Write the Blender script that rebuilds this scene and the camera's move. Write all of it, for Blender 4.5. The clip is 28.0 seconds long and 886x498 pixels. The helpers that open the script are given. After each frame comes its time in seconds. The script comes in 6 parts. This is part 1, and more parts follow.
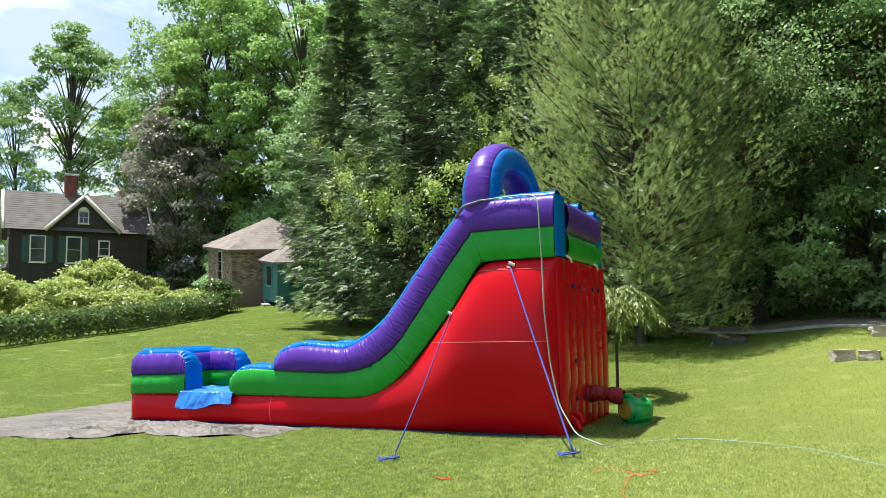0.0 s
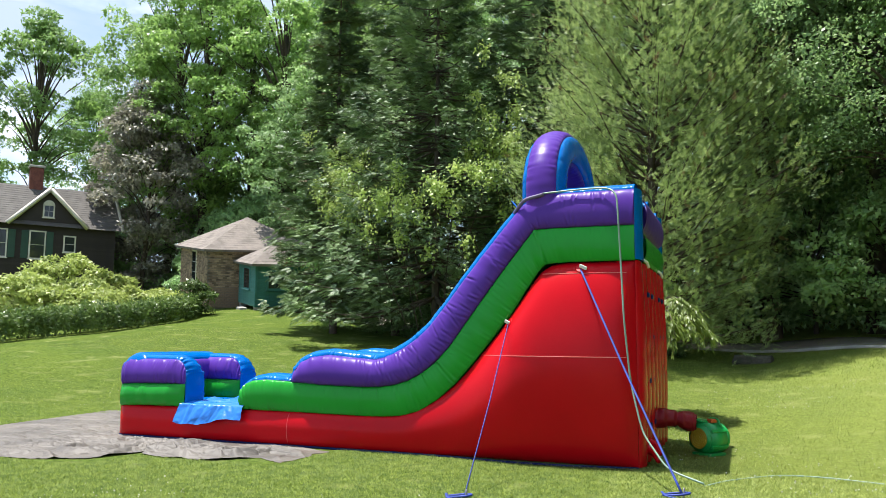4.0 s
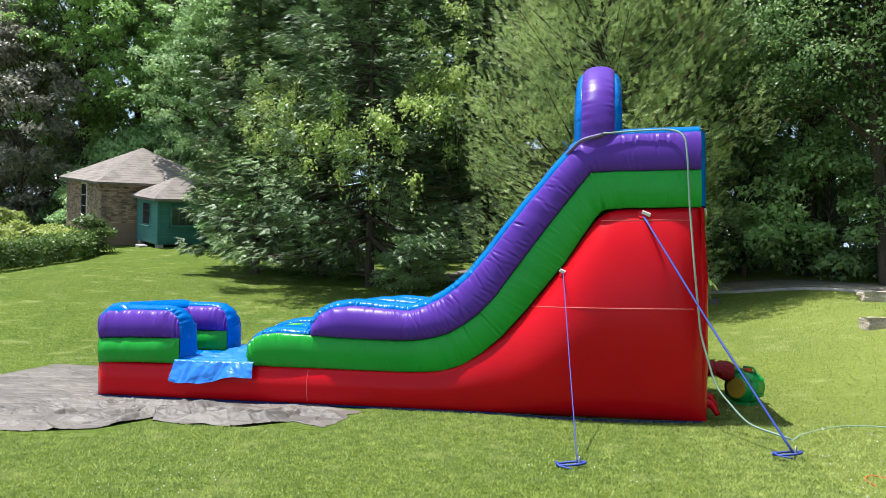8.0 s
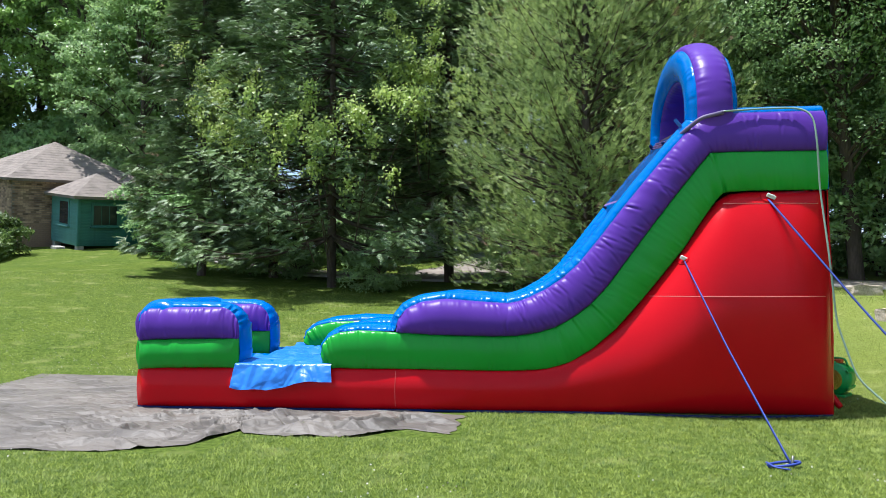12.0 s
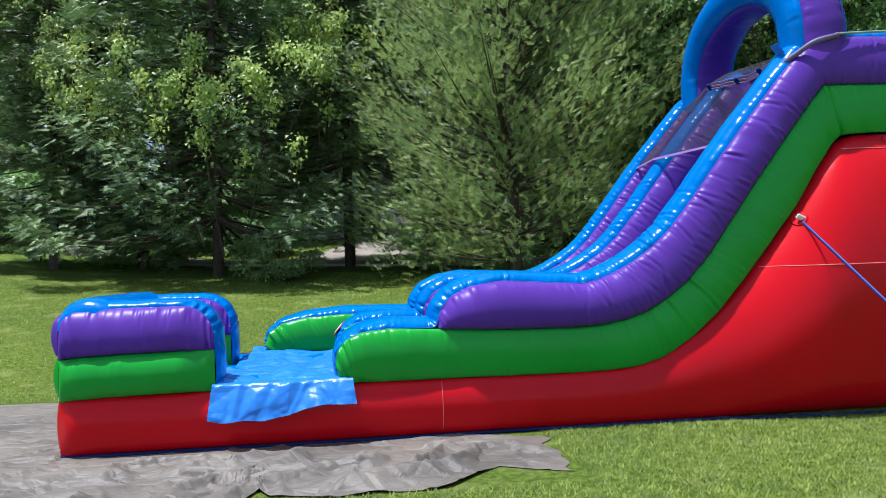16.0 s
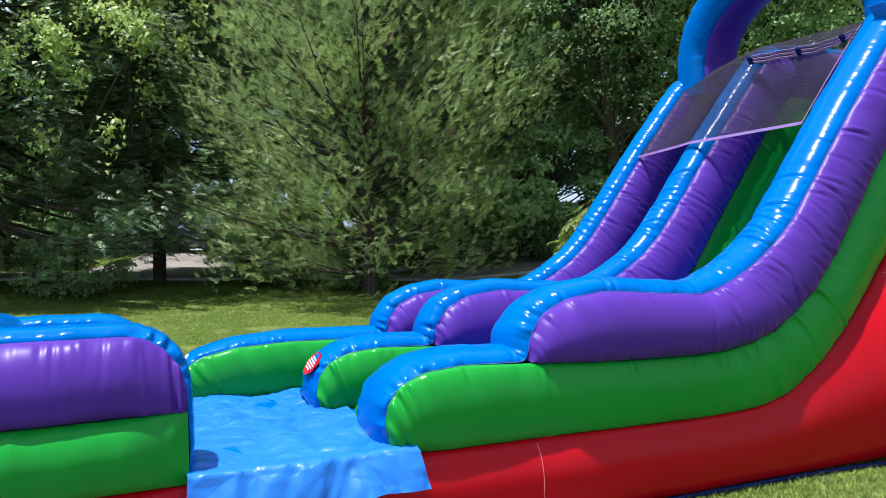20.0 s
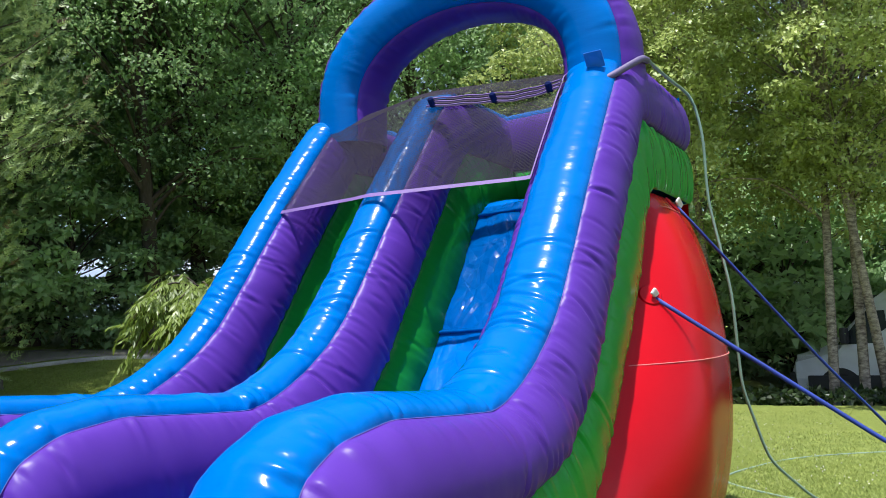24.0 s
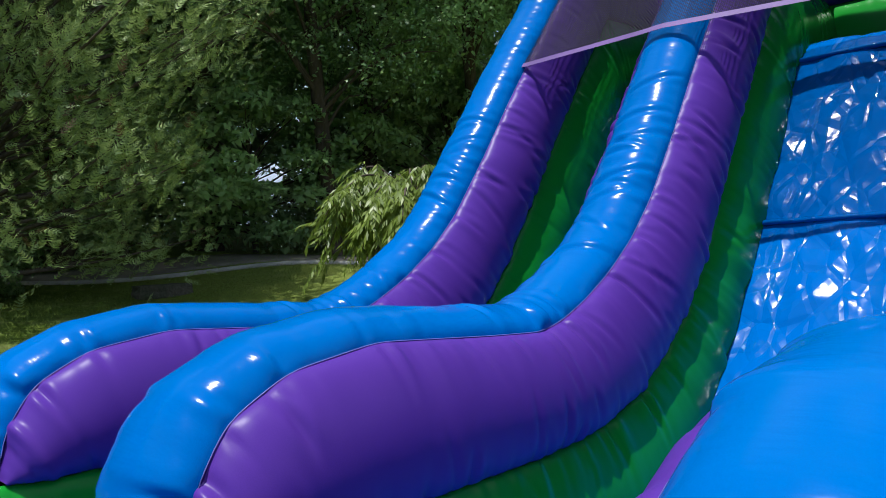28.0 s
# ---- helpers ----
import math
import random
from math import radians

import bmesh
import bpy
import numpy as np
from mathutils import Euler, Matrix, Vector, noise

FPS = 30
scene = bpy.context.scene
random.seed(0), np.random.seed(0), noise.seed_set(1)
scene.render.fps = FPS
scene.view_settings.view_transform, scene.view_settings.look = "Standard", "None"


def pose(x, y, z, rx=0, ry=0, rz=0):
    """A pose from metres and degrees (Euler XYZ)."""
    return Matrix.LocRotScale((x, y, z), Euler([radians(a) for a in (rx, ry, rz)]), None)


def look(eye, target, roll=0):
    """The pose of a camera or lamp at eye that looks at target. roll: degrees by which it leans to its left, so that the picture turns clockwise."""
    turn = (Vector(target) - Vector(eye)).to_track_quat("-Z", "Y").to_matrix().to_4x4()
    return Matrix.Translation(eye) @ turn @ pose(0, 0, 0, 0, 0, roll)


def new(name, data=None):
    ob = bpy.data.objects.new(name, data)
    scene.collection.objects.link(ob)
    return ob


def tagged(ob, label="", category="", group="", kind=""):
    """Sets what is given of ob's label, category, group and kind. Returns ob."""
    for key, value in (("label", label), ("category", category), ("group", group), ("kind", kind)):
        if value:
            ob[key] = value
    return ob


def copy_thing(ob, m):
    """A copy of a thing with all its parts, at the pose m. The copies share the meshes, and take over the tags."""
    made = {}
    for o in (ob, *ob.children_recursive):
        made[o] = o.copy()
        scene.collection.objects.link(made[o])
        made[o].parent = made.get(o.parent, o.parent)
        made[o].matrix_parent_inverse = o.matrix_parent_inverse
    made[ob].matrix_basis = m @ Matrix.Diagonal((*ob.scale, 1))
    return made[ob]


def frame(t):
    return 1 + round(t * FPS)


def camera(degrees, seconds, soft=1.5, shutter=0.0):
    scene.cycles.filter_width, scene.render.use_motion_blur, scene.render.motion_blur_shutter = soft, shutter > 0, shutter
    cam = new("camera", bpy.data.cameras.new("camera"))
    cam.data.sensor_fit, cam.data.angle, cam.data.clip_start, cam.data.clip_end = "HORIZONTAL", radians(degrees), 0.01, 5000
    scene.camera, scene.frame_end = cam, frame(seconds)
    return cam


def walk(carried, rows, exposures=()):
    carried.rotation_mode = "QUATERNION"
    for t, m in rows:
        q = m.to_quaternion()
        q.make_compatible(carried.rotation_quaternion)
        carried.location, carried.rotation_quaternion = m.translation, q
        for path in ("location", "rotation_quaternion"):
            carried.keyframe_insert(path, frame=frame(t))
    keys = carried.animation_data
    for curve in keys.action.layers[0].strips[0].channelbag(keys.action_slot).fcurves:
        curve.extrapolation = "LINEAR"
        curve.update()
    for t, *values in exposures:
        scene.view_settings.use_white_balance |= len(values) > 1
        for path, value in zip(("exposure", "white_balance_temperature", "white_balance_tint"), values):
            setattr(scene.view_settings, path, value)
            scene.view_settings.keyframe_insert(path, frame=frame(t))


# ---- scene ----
cam = camera(59.2, 28.0, soft=0.6)
PATH = [
    (0, (10.489, -10.252, 1.424), (9.683, -8.433, 1.634), -1.0),
    (0.5, (10.367, -10.079, 1.473), (9.567, -8.256, 1.663), -0.7),
    (1, (10.109, -10.069, 1.473), (9.347, -8.23, 1.663), -0.7),
    (1.5, (9.96, -9.849, 1.389), (9.218, -8.004, 1.603), -0.2),
    (2, (9.751, -9.816, 1.292), (9.039, -7.963, 1.537), 0.0),
    (2.5, (9.556, -9.552, 1.294), (8.815, -7.712, 1.552), 0.5),
    (4.5, (8.584, -9.242, 1.528), (7.886, -7.379, 1.729), 0.6),
    (5, (8.372, -9.157, 1.608), (7.714, -7.274, 1.762), 0.7),
    (5.5, (8.129, -9.162, 1.631), (7.513, -7.263, 1.758), 0.9),
    (6, (7.897, -9.142, 1.642), (7.322, -7.23, 1.753), 0.8),
    (6.5, (7.622, -9.138, 1.618), (7.101, -7.21, 1.722), 0.7),
    (7, (7.32, -9.162, 1.59), (6.84, -7.223, 1.683), 0.5),
    (7.5, (7.013, -9.146, 1.596), (6.564, -7.199, 1.678), 0.5),
    (8, (6.637, -9.103, 1.585), (6.21, -7.15, 1.66), 0.5),
    (8.5, (6.323, -9.16, 1.594), (5.887, -7.209, 1.644), 0.7),
    (9, (5.992, -9.153, 1.507), (5.548, -7.204, 1.562), 1.1),
    (9.5, (5.734, -9.054, 1.404), (5.284, -7.106, 1.475), 1.6),
    (10, (5.391, -9.036, 1.443), (4.983, -7.079, 1.501), 1.8),
    (10.5, (5.119, -8.929, 1.466), (4.767, -6.961, 1.525), 1.4),
    (11, (4.858, -8.886, 1.362), (4.557, -6.911, 1.445), 0.8),
    (11.5, (4.483, -8.781, 1.426), (4.257, -6.796, 1.499), 0.3),
    (12, (4.19, -8.576, 1.403), (4.026, -6.584, 1.492), 0.0),
    (12.5, (3.965, -8.424, 1.33), (3.859, -6.43, 1.447), 0.0),
    (13, (3.812, -8.155, 1.318), (3.768, -6.16, 1.462), -0.1),
    (13.5, (3.632, -7.879, 1.311), (3.643, -5.887, 1.479), -0.3),
    (15.5, (2.516, -6.672, 1.413), (2.718, -4.683, 1.473), -2.0),
    (16, (2.282, -6.291, 1.38), (2.512, -4.305, 1.422), -2.1),
    (16.5, (2.059, -5.993, 1.354), (2.305, -4.008, 1.38), -2.0),
    (17, (1.872, -5.648, 1.328), (2.142, -3.666, 1.339), -1.7),
    (17.5, (1.669, -5.329, 1.324), (1.96, -3.35, 1.329), -1.5),
    (18, (1.482, -4.983, 1.348), (1.794, -3.007, 1.346), -1.5),
    (18.5, (1.347, -4.651, 1.37), (1.702, -2.683, 1.378), -1.7),
    (19, (1.13, -4.343, 1.35), (1.585, -2.396, 1.379), -1.9),
    (19.5, (0.977, -4.02, 1.354), (1.584, -2.115, 1.398), -2.0),
    (20, (0.838, -3.681, 1.366), (1.638, -1.849, 1.43), -2.0),
    (20.5, (0.682, -3.397, 1.364), (1.685, -1.669, 1.45), -2.0),
    (21, (0.655, -3.099, 1.378), (1.846, -1.497, 1.497), -2.1),
    (21.5, (0.647, -2.809, 1.407), (1.998, -1.347, 1.598), -2.8),
    (22, (0.648, -2.481, 1.449), (2.133, -1.165, 1.7), -3.9),
    (22.5, (0.814, -2.251, 1.474), (2.36, -1.008, 1.728), -4.0),
    (24.5, (1.611, -0.974, 1.514), (3.376, -0.061, 1.736), -3.0),
    (25, (1.812, -0.609, 1.565), (3.619, 0.215, 1.799), -3.2),
    (25.5, (2.057, -0.374, 1.577), (3.891, 0.387, 1.819), -3.5),
    (26, (2.18, -0.182, 1.576), (4.028, 0.544, 1.814), -3.7),
    (26.5, (2.201, 0.035, 1.527), (4.046, 0.777, 1.745), -3.5),
    (27, (2.204, 0.098, 1.512), (4.02, 0.919, 1.678), -3.5),
    (27.5, (2.167, 0.069, 1.504), (3.897, 1.069, 1.596), -3.2),
    (28, (2.186, -0.021, 1.449), (3.67, 1.319, 1.459), -2.8),
]
walk(cam, [(t, look(eye, target, roll)) for t, eye, target, roll in PATH],
     exposures=[(0, 1.00, 6450, 10), (5, 0.97, 6350, 10.5), (8, 0.95, 6200, 11), (11, 0.86, 6050, 11.5), (13, 0.82, 5950, 12), (16, 0.71, 5850, 12), (18, 0.69, 5870, 12.5), (22, 0.75, 5950, 14), (25, 0.56, 6080, 12.5), (28, 0.10, 6100, 9)])

# ---- light ----
SUN = Vector((-0.28, -0.005, 1.0)).normalized()
world = bpy.data.worlds.new("sky")
scene.world = world
world.use_nodes = True
wn, wl = world.node_tree.nodes, world.node_tree.links
wn.clear()
sky = wn.new("ShaderNodeTexSky")
sky.sky_type, sky.sun_disc = "NISHITA", False
sky.sun_elevation = math.asin(SUN.z)
sky.sun_rotation = math.atan2(SUN.x, SUN.y)
sky.air_density, sky.dust_density, sky.ozone_density = 1.0, 0.6, 1.0
tc = wn.new("ShaderNodeTexCoord")
cmap = wn.new("ShaderNodeMapping")
cmap.inputs["Scale"].default_value = (1.6, 1.6, 4.2)
cloud = wn.new("ShaderNodeTexNoise")
cloud.inputs["Scale"].default_value, cloud.inputs["Detail"].default_value = 2.2, 7
cramp = wn.new("ShaderNodeValToRGB")
cramp.color_ramp.elements[0].position, cramp.color_ramp.elements[1].position = 0.38, 0.55
cmix = wn.new("ShaderNodeMixRGB")
shade = wn.new("ShaderNodeTexNoise")
shade.inputs["Scale"].default_value, shade.inputs["Detail"].default_value = 3.4, 5
sramp = wn.new("ShaderNodeValToRGB")
sramp.color_ramp.elements[0].color, sramp.color_ramp.elements[1].color = (3.4, 4.1, 5.4, 1), (8.6, 8.9, 9.6, 1)
sramp.color_ramp.elements[0].position, sramp.color_ramp.elements[1].position = 0.50, 0.70
wl.new(cmap.outputs["Vector"], shade.inputs["Vector"])
wl.new(shade.outputs["Fac"], sramp.inputs["Fac"])
wl.new(sramp.outputs["Color"], cmix.inputs["Color2"])
bg = wn.new("ShaderNodeBackground")
bg.inputs["Strength"].default_value = 0.11
wout = wn.new("ShaderNodeOutputWorld")
wl.new(tc.outputs["Generated"], cmap.inputs["Vector"])
wl.new(cmap.outputs["Vector"], cloud.inputs["Vector"])
wl.new(cloud.outputs["Fac"], cramp.inputs["Fac"])
wl.new(cramp.outputs["Color"], cmix.inputs["Fac"])
wl.new(sky.outputs["Color"], cmix.inputs["Color1"])
wl.new(cmix.outputs["Color"], bg.inputs["Color"])
wl.new(bg.outputs["Background"], wout.inputs["Surface"])
sun = new("sun", bpy.data.lights.new("sun", "SUN"))
sun.data.energy, sun.data.angle, sun.data.color = 4.7, radians(0.53), (1.0, 0.955, 0.88)
sun.matrix_world = look(SUN * 60, (0, 0, 0))

# ---- materials ----


def material(name, base, rough=0.5, vary=0.25, scale=3.0, fine=60.0, bump=0.15, bump_dist=0.004, second=None, metal=0.0,
             spec=0.5, coat=0.0, per_piece=0.0, island=0.0, rough_vary=0.0, stretch=(1, 1, 1)):
    """A surface with colour variation at two scales, fine relief and, if asked, a tint of its own for each piece."""
    m = bpy.data.materials.new(name)
    m.use_nodes = True
    n, l = m.node_tree.nodes, m.node_tree.links
    b = n["Principled BSDF"]
    b.inputs["Metallic"].default_value = metal
    b.inputs["Roughness"].default_value = rough
    b.inputs["Specular IOR Level"].default_value = spec
    b.inputs["Coat Weight"].default_value = coat
    b.inputs["Coat Roughness"].default_value = 0.08
    co = n.new("ShaderNodeTexCoord")
    mp = n.new("ShaderNodeMapping")
    mp.inputs["Scale"].default_value = stretch
    l.new(co.outputs["Object"], mp.inputs["Vector"])
    big, small = n.new("ShaderNodeTexNoise"), n.new("ShaderNodeTexNoise")
    big.inputs["Scale"].default_value, big.inputs["Detail"].default_value = scale, 5
    small.inputs["Scale"].default_value, small.inputs["Detail"].default_value = fine, 4
    for tex in (big, small):
        l.new(mp.outputs["Vector"], tex.inputs["Vector"])
    other = second or tuple(c * (1 - vary) for c in base)
    ramp = n.new("ShaderNodeValToRGB")
    ramp.color_ramp.elements[0].color, ramp.color_ramp.elements[1].color = (*other, 1), (*base, 1)
    ramp.color_ramp.elements[0].position, ramp.color_ramp.elements[1].position = 0.32, 0.62
    l.new(big.outputs["Fac"], ramp.inputs["Fac"])
    over = n.new("ShaderNodeMixRGB")
    over.blend_type = "MULTIPLY"
    over.inputs["Fac"].default_value = min(1.0, vary * 1.6)
    gr = n.new("ShaderNodeValToRGB")
    gr.color_ramp.elements[0].color, gr.color_ramp.elements[1].color = (0.55, 0.55, 0.55, 1), (1.15, 1.15, 1.15, 1)
    gr.color_ramp.elements[0].position, gr.color_ramp.elements[1].position = 0.3, 0.7
    l.new(small.outputs["Fac"], gr.inputs["Fac"])
    l.new(ramp.outputs["Color"], over.inputs["Color1"])
    l.new(gr.outputs["Color"], over.inputs["Color2"])
    last = over
    for amount, kind in ((per_piece, "ShaderNodeObjectInfo"), (island, "ShaderNodeNewGeometry")):
        if amount:
            info, hs, mr = n.new(kind), n.new("ShaderNodeHueSaturation"), n.new("ShaderNodeMapRange")
            mr.inputs["To Min"].default_value, mr.inputs["To Max"].default_value = 1 - amount, 1 + amount
            l.new(info.outputs["Random" if amount is per_piece and kind == "ShaderNodeObjectInfo" else "Random Per Island"], mr.inputs["Value"])
            l.new(mr.outputs["Result"], hs.inputs["Value"])
            l.new(last.outputs["Color"], hs.inputs["Color"])
            last = hs
    l.new(last.outputs["Color"], b.inputs["Base Color"])
    if bump:
        bp = n.new("ShaderNodeBump")
        bp.inputs["Strength"].default_value, bp.inputs["Distance"].default_value = bump, bump_dist
        l.new(small.outputs["Fac"], bp.inputs["Height"])
        l.new(bp.outputs["Normal"], b.inputs["Normal"])
    if rough_vary:
        rr = n.new("ShaderNodeMapRange")
        rr.inputs["To Min"].default_value, rr.inputs["To Max"].default_value = rough - rough_vary, rough + rough_vary
        l.new(big.outputs["Fac"], rr.inputs["Value"])
        l.new(rr.outputs["Result"], b.inputs["Roughness"])
    return m


def vinyl(name, base, rough=0.3, spec=0.22):
    """Coated PVC cloth: glossy, with soft creases that run in one direction and a fine weave."""
    m = material(name, base, rough=rough, vary=0.10, scale=1.4, fine=380, bump=0.05, bump_dist=0.001, spec=spec, rough_vary=0.04)
    n, l = m.node_tree.nodes, m.node_tree.links
    b = n["Principled BSDF"]
    co = n["Texture Coordinate"]
    soft = n.new("ShaderNodeTexNoise")
    soft.inputs["Scale"].default_value, soft.inputs["Detail"].default_value = 7, 3
    soft.inputs["Distortion"].default_value = 0.6
    l.new(co.outputs["Object"], soft.inputs["Vector"])
    bp = n.new("ShaderNodeBump")
    bp.inputs["Strength"].default_value, bp.inputs["Distance"].default_value = 0.06, 0.02
    l.new(soft.outputs["Fac"], bp.inputs["Height"])
    l.new(n["Bump"].outputs["Normal"], bp.inputs["Normal"])
    l.new(bp.outputs["Normal"], b.inputs["Normal"])
    return m


def foliage(name, dark, light, through_light=0.35, spread=0.35, rough=0.55, scale=0.5):
    """Leaves: each with its own tone, larger patches of lighter growth, and light passing through."""
    m = bpy.data.materials.new(name)
    m.use_nodes = True
    n, l = m.node_tree.nodes, m.node_tree.links
    b, out = n["Principled BSDF"], n["Material Output"]
    geo, co, big = n.new("ShaderNodeNewGeometry"), n.new("ShaderNodeTexCoord"), n.new("ShaderNodeTexNoise")
    big.inputs["Scale"].default_value, big.inputs["Detail"].default_value = scale, 3
    l.new(co.outputs["Object"], big.inputs["Vector"])
    add = n.new("ShaderNodeMath")
    add.operation = "MULTIPLY_ADD"
    add.inputs[1].default_value = spread
    shift = n.new("ShaderNodeMapRange")
    shift.inputs["From Min"].default_value, shift.inputs["From Max"].default_value = 0.35, 0.68
    shift.inputs["To Max"].default_value = 1 - spread
    l.new(big.outputs["Fac"], shift.inputs["Value"])
    l.new(geo.outputs["Random Per Island"], add.inputs[0])
    l.new(shift.outputs["Result"], add.inputs[2])
    ramp = n.new("ShaderNodeValToRGB")
    ramp.color_ramp.elements[0].color, ramp.color_ramp.elements[1].color = (*dark, 1), (*light, 1)
    l.new(add.outputs["Value"], ramp.inputs["Fac"])
    hs, mr, info = n.new("ShaderNodeHueSaturation"), n.new("ShaderNodeMapRange"), n.new("ShaderNodeObjectInfo")
    mr.inputs["To Min"].default_value, mr.inputs["To Max"].default_value = 0.8, 1.2
    l.new(info.outputs["Random"], mr.inputs["Value"])
    l.new(mr.outputs["Result"], hs.inputs["Value"])
    l.new(ramp.outputs["Color"], hs.inputs["Color"])
    b.inputs["Roughness"].default_value, b.inputs["Specular IOR Level"].default_value = rough - 0.1, 0.5
    l.new(hs.outputs["Color"], b.inputs["Base Color"])
    tl, mix = n.new("ShaderNodeBsdfTranslucent"), n.new("ShaderNodeMixShader")
    l.new(hs.outputs["Color"], tl.inputs["Color"])
    mix.inputs["Fac"].default_value = through_light
    l.new(b.outputs["BSDF"], mix.inputs[1])
    l.new(tl.outputs["BSDF"], mix.inputs[2])
    l.new(mix.outputs["Shader"], out.inputs["Surface"])
    return m


def glass(name, tint=(0.02, 0.025, 0.03)):
    """Window glass before a dark room."""
    return material(name, tint, rough=0.06, vary=0.2, scale=1, fine=4, bump=0.05, bump_dist=0.01, spec=0.6)


BLUE = vinyl("blue_vinyl", (0.000, 0.132, 0.48), 0.19, 0.16)


def cross_creases(m, stretch, strength, deep):
    """Short fine creases that run across a taut strip."""
    n, l = m.node_tree.nodes, m.node_tree.links
    b = n["Principled BSDF"]
    mp, tex, bp = n.new("ShaderNodeMapping"), n.new("ShaderNodeTexNoise"), n.new("ShaderNodeBump")
    mp.inputs["Scale"].default_value = stretch
    tex.inputs["Scale"].default_value, tex.inputs["Detail"].default_value = 1.0, 3
    bp.inputs["Strength"].default_value, bp.inputs["Distance"].default_value = strength, deep
    l.new(n["Texture Coordinate"].outputs["Object"], mp.inputs["Vector"])
    l.new(mp.outputs["Vector"], tex.inputs["Vector"])
    l.new(tex.outputs["Fac"], bp.inputs["Height"])
    l.new(b.inputs["Normal"].links[0].from_socket, bp.inputs["Normal"])
    l.new(bp.outputs["Normal"], b.inputs["Normal"])


cross_creases(BLUE, (30, 5, 30), 0.30, 0.006)
PURPLE = vinyl("purple_vinyl", (0.094, 0.032, 0.30), 0.36, 0.14)
GREEN = vinyl("green_vinyl", (0.016, 0.30, 0.028), 0.26)
RED = vinyl("red_vinyl", (0.52, 0.004, 0.010), 0.24, 0.14)
DARKRED = vinyl("maroon_vinyl", (0.22, 0.008, 0.014), 0.42)
LINER = vinyl("blue_liner", (0.003, 0.135, 0.52), 0.15, 0.14)


def add_crinkle(m, layers):
    """Sparse sharp creases of a loose plastic sheet."""
    n, l = m.node_tree.nodes, m.node_tree.links
    b = n["Principled BSDF"]
    last = b.inputs["Normal"].links[0].from_socket
    mp = n.new("ShaderNodeMapping")
    mp.inputs["Rotation"].default_value = (0.0, 0.5, 0.6)
    mp.inputs["Scale"].default_value = (1.0, 1.7, 1.0)
    l.new(n["Texture Coordinate"].outputs["Object"], mp.inputs["Vector"])
    for scale, reach, deep in layers:
        tex, mr, bp = n.new("ShaderNodeTexVoronoi"), n.new("ShaderNodeMapRange"), n.new("ShaderNodeBump")
        tex.feature = "DISTANCE_TO_EDGE"
        tex.inputs["Scale"].default_value = scale
        mr.inputs["From Max"].default_value = reach
        bp.inputs["Strength"].default_value, bp.inputs["Distance"].default_value = 0.5, deep
        l.new(mp.outputs["Vector"], tex.inputs["Vector"])
        l.new(tex.outputs["Distance"], mr.inputs["Value"])
        l.new(mr.outputs["Result"], bp.inputs["Height"])
        l.new(last, bp.inputs["Normal"])
        last = bp.outputs["Normal"]
    l.new(last, b.inputs["Normal"])


add_crinkle(LINER, ((2.4, 0.20, 0.016), (5.5, 0.16, 0.006)))
# the liner's blue made lighter here: part of the sky sheen sits in the colour
LANDING = vinyl("landing_liner", (0.02, 0.18, 0.62), 0.33, 0.5)
add_crinkle(LANDING, ((1.7, 0.40, 0.05), (4.2, 0.22, 0.008)))
NAVY = material("navy_cloth", (0.004, 0.014, 0.10), 0.6, spec=0.15)
STRAP = material("blue_webbing", (0.02, 0.05, 0.31), 0.6, fine=400, bump=0.4, bump_dist=0.001)
SEAM = material("pale_seam", (0.13, 0.13, 0.42), 0.6, vary=0.1, bump=0)
SLEEVE = material("sleeve_cloth", (0.15, 0.115, 0.23), 0.6, fine=260, bump=0.4, bump_dist=0.002)
LILAC = material("purple_webbing", (0.18, 0.10, 0.32), 0.6, fine=300, bump=0.3)
BLACKNET = material("black_netting", (0.034, 0.029, 0.042), 0.8, bump=0, spec=0.1)
NETBAND = material("zip_band_cloth", (0.045, 0.03, 0.06), 0.7, fine=300, bump=0.4, bump_dist=0.001, spec=0.2)
WHITE = material("white_tag", (0.75, 0.75, 0.73), 0.5, vary=0.1)
THREAD = material("pale_red_thread", (0.75, 0.22, 0.20), 0.6, vary=0.1)
HOSE = material("pale_green_hose", (0.22, 0.33, 0.26), 0.4, vary=0.15, fine=30)
ORANGE = material("orange_cord", (0.62, 0.10, 0.02), 0.5)
STEEL = material("steel", (0.30, 0.30, 0.31), 0.4, metal=1.0)
TARP = material("grey_canvas", (0.145, 0.126, 0.106), 0.6, vary=0.12, scale=1.1, fine=260, bump=0.10, bump_dist=0.002, second=(0.080, 0.070, 0.060))
add_crinkle(TARP, ((1.3, 0.26, 0.075), (3.2, 0.16, 0.020), (9.0, 0.2, 0.004)))
BLOWER_G = material("green_plastic", (0.012, 0.34, 0.075), 0.35, vary=0.1)
BLOWER_Y = material("yellow_plastic", (0.50, 0.38, 0.03), 0.45, vary=0.3)
BARK = material("bark", (0.10, 0.075, 0.055), 0.9, vary=0.5, scale=4, fine=22, bump=0.8, bump_dist=0.03, stretch=(1, 1, 0.25))
BIRCHBARK = material("birch_bark", (0.42, 0.36, 0.28), 0.8, vary=0.55, scale=9, fine=30, bump=0.6, bump_dist=0.01, stretch=(1, 1, 2.5), second=(0.10, 0.075, 0.055))
BRICK = material("old_brick", (0.36, 0.255, 0.175), 0.9, vary=0.5, scale=2.2, fine=70, bump=0.5, island=0.5, second=(0.24, 0.16, 0.12))
MORTAR = material("mortar", (0.24, 0.215, 0.185), 0.95, vary=0.3, fine=80, bump=0.5)
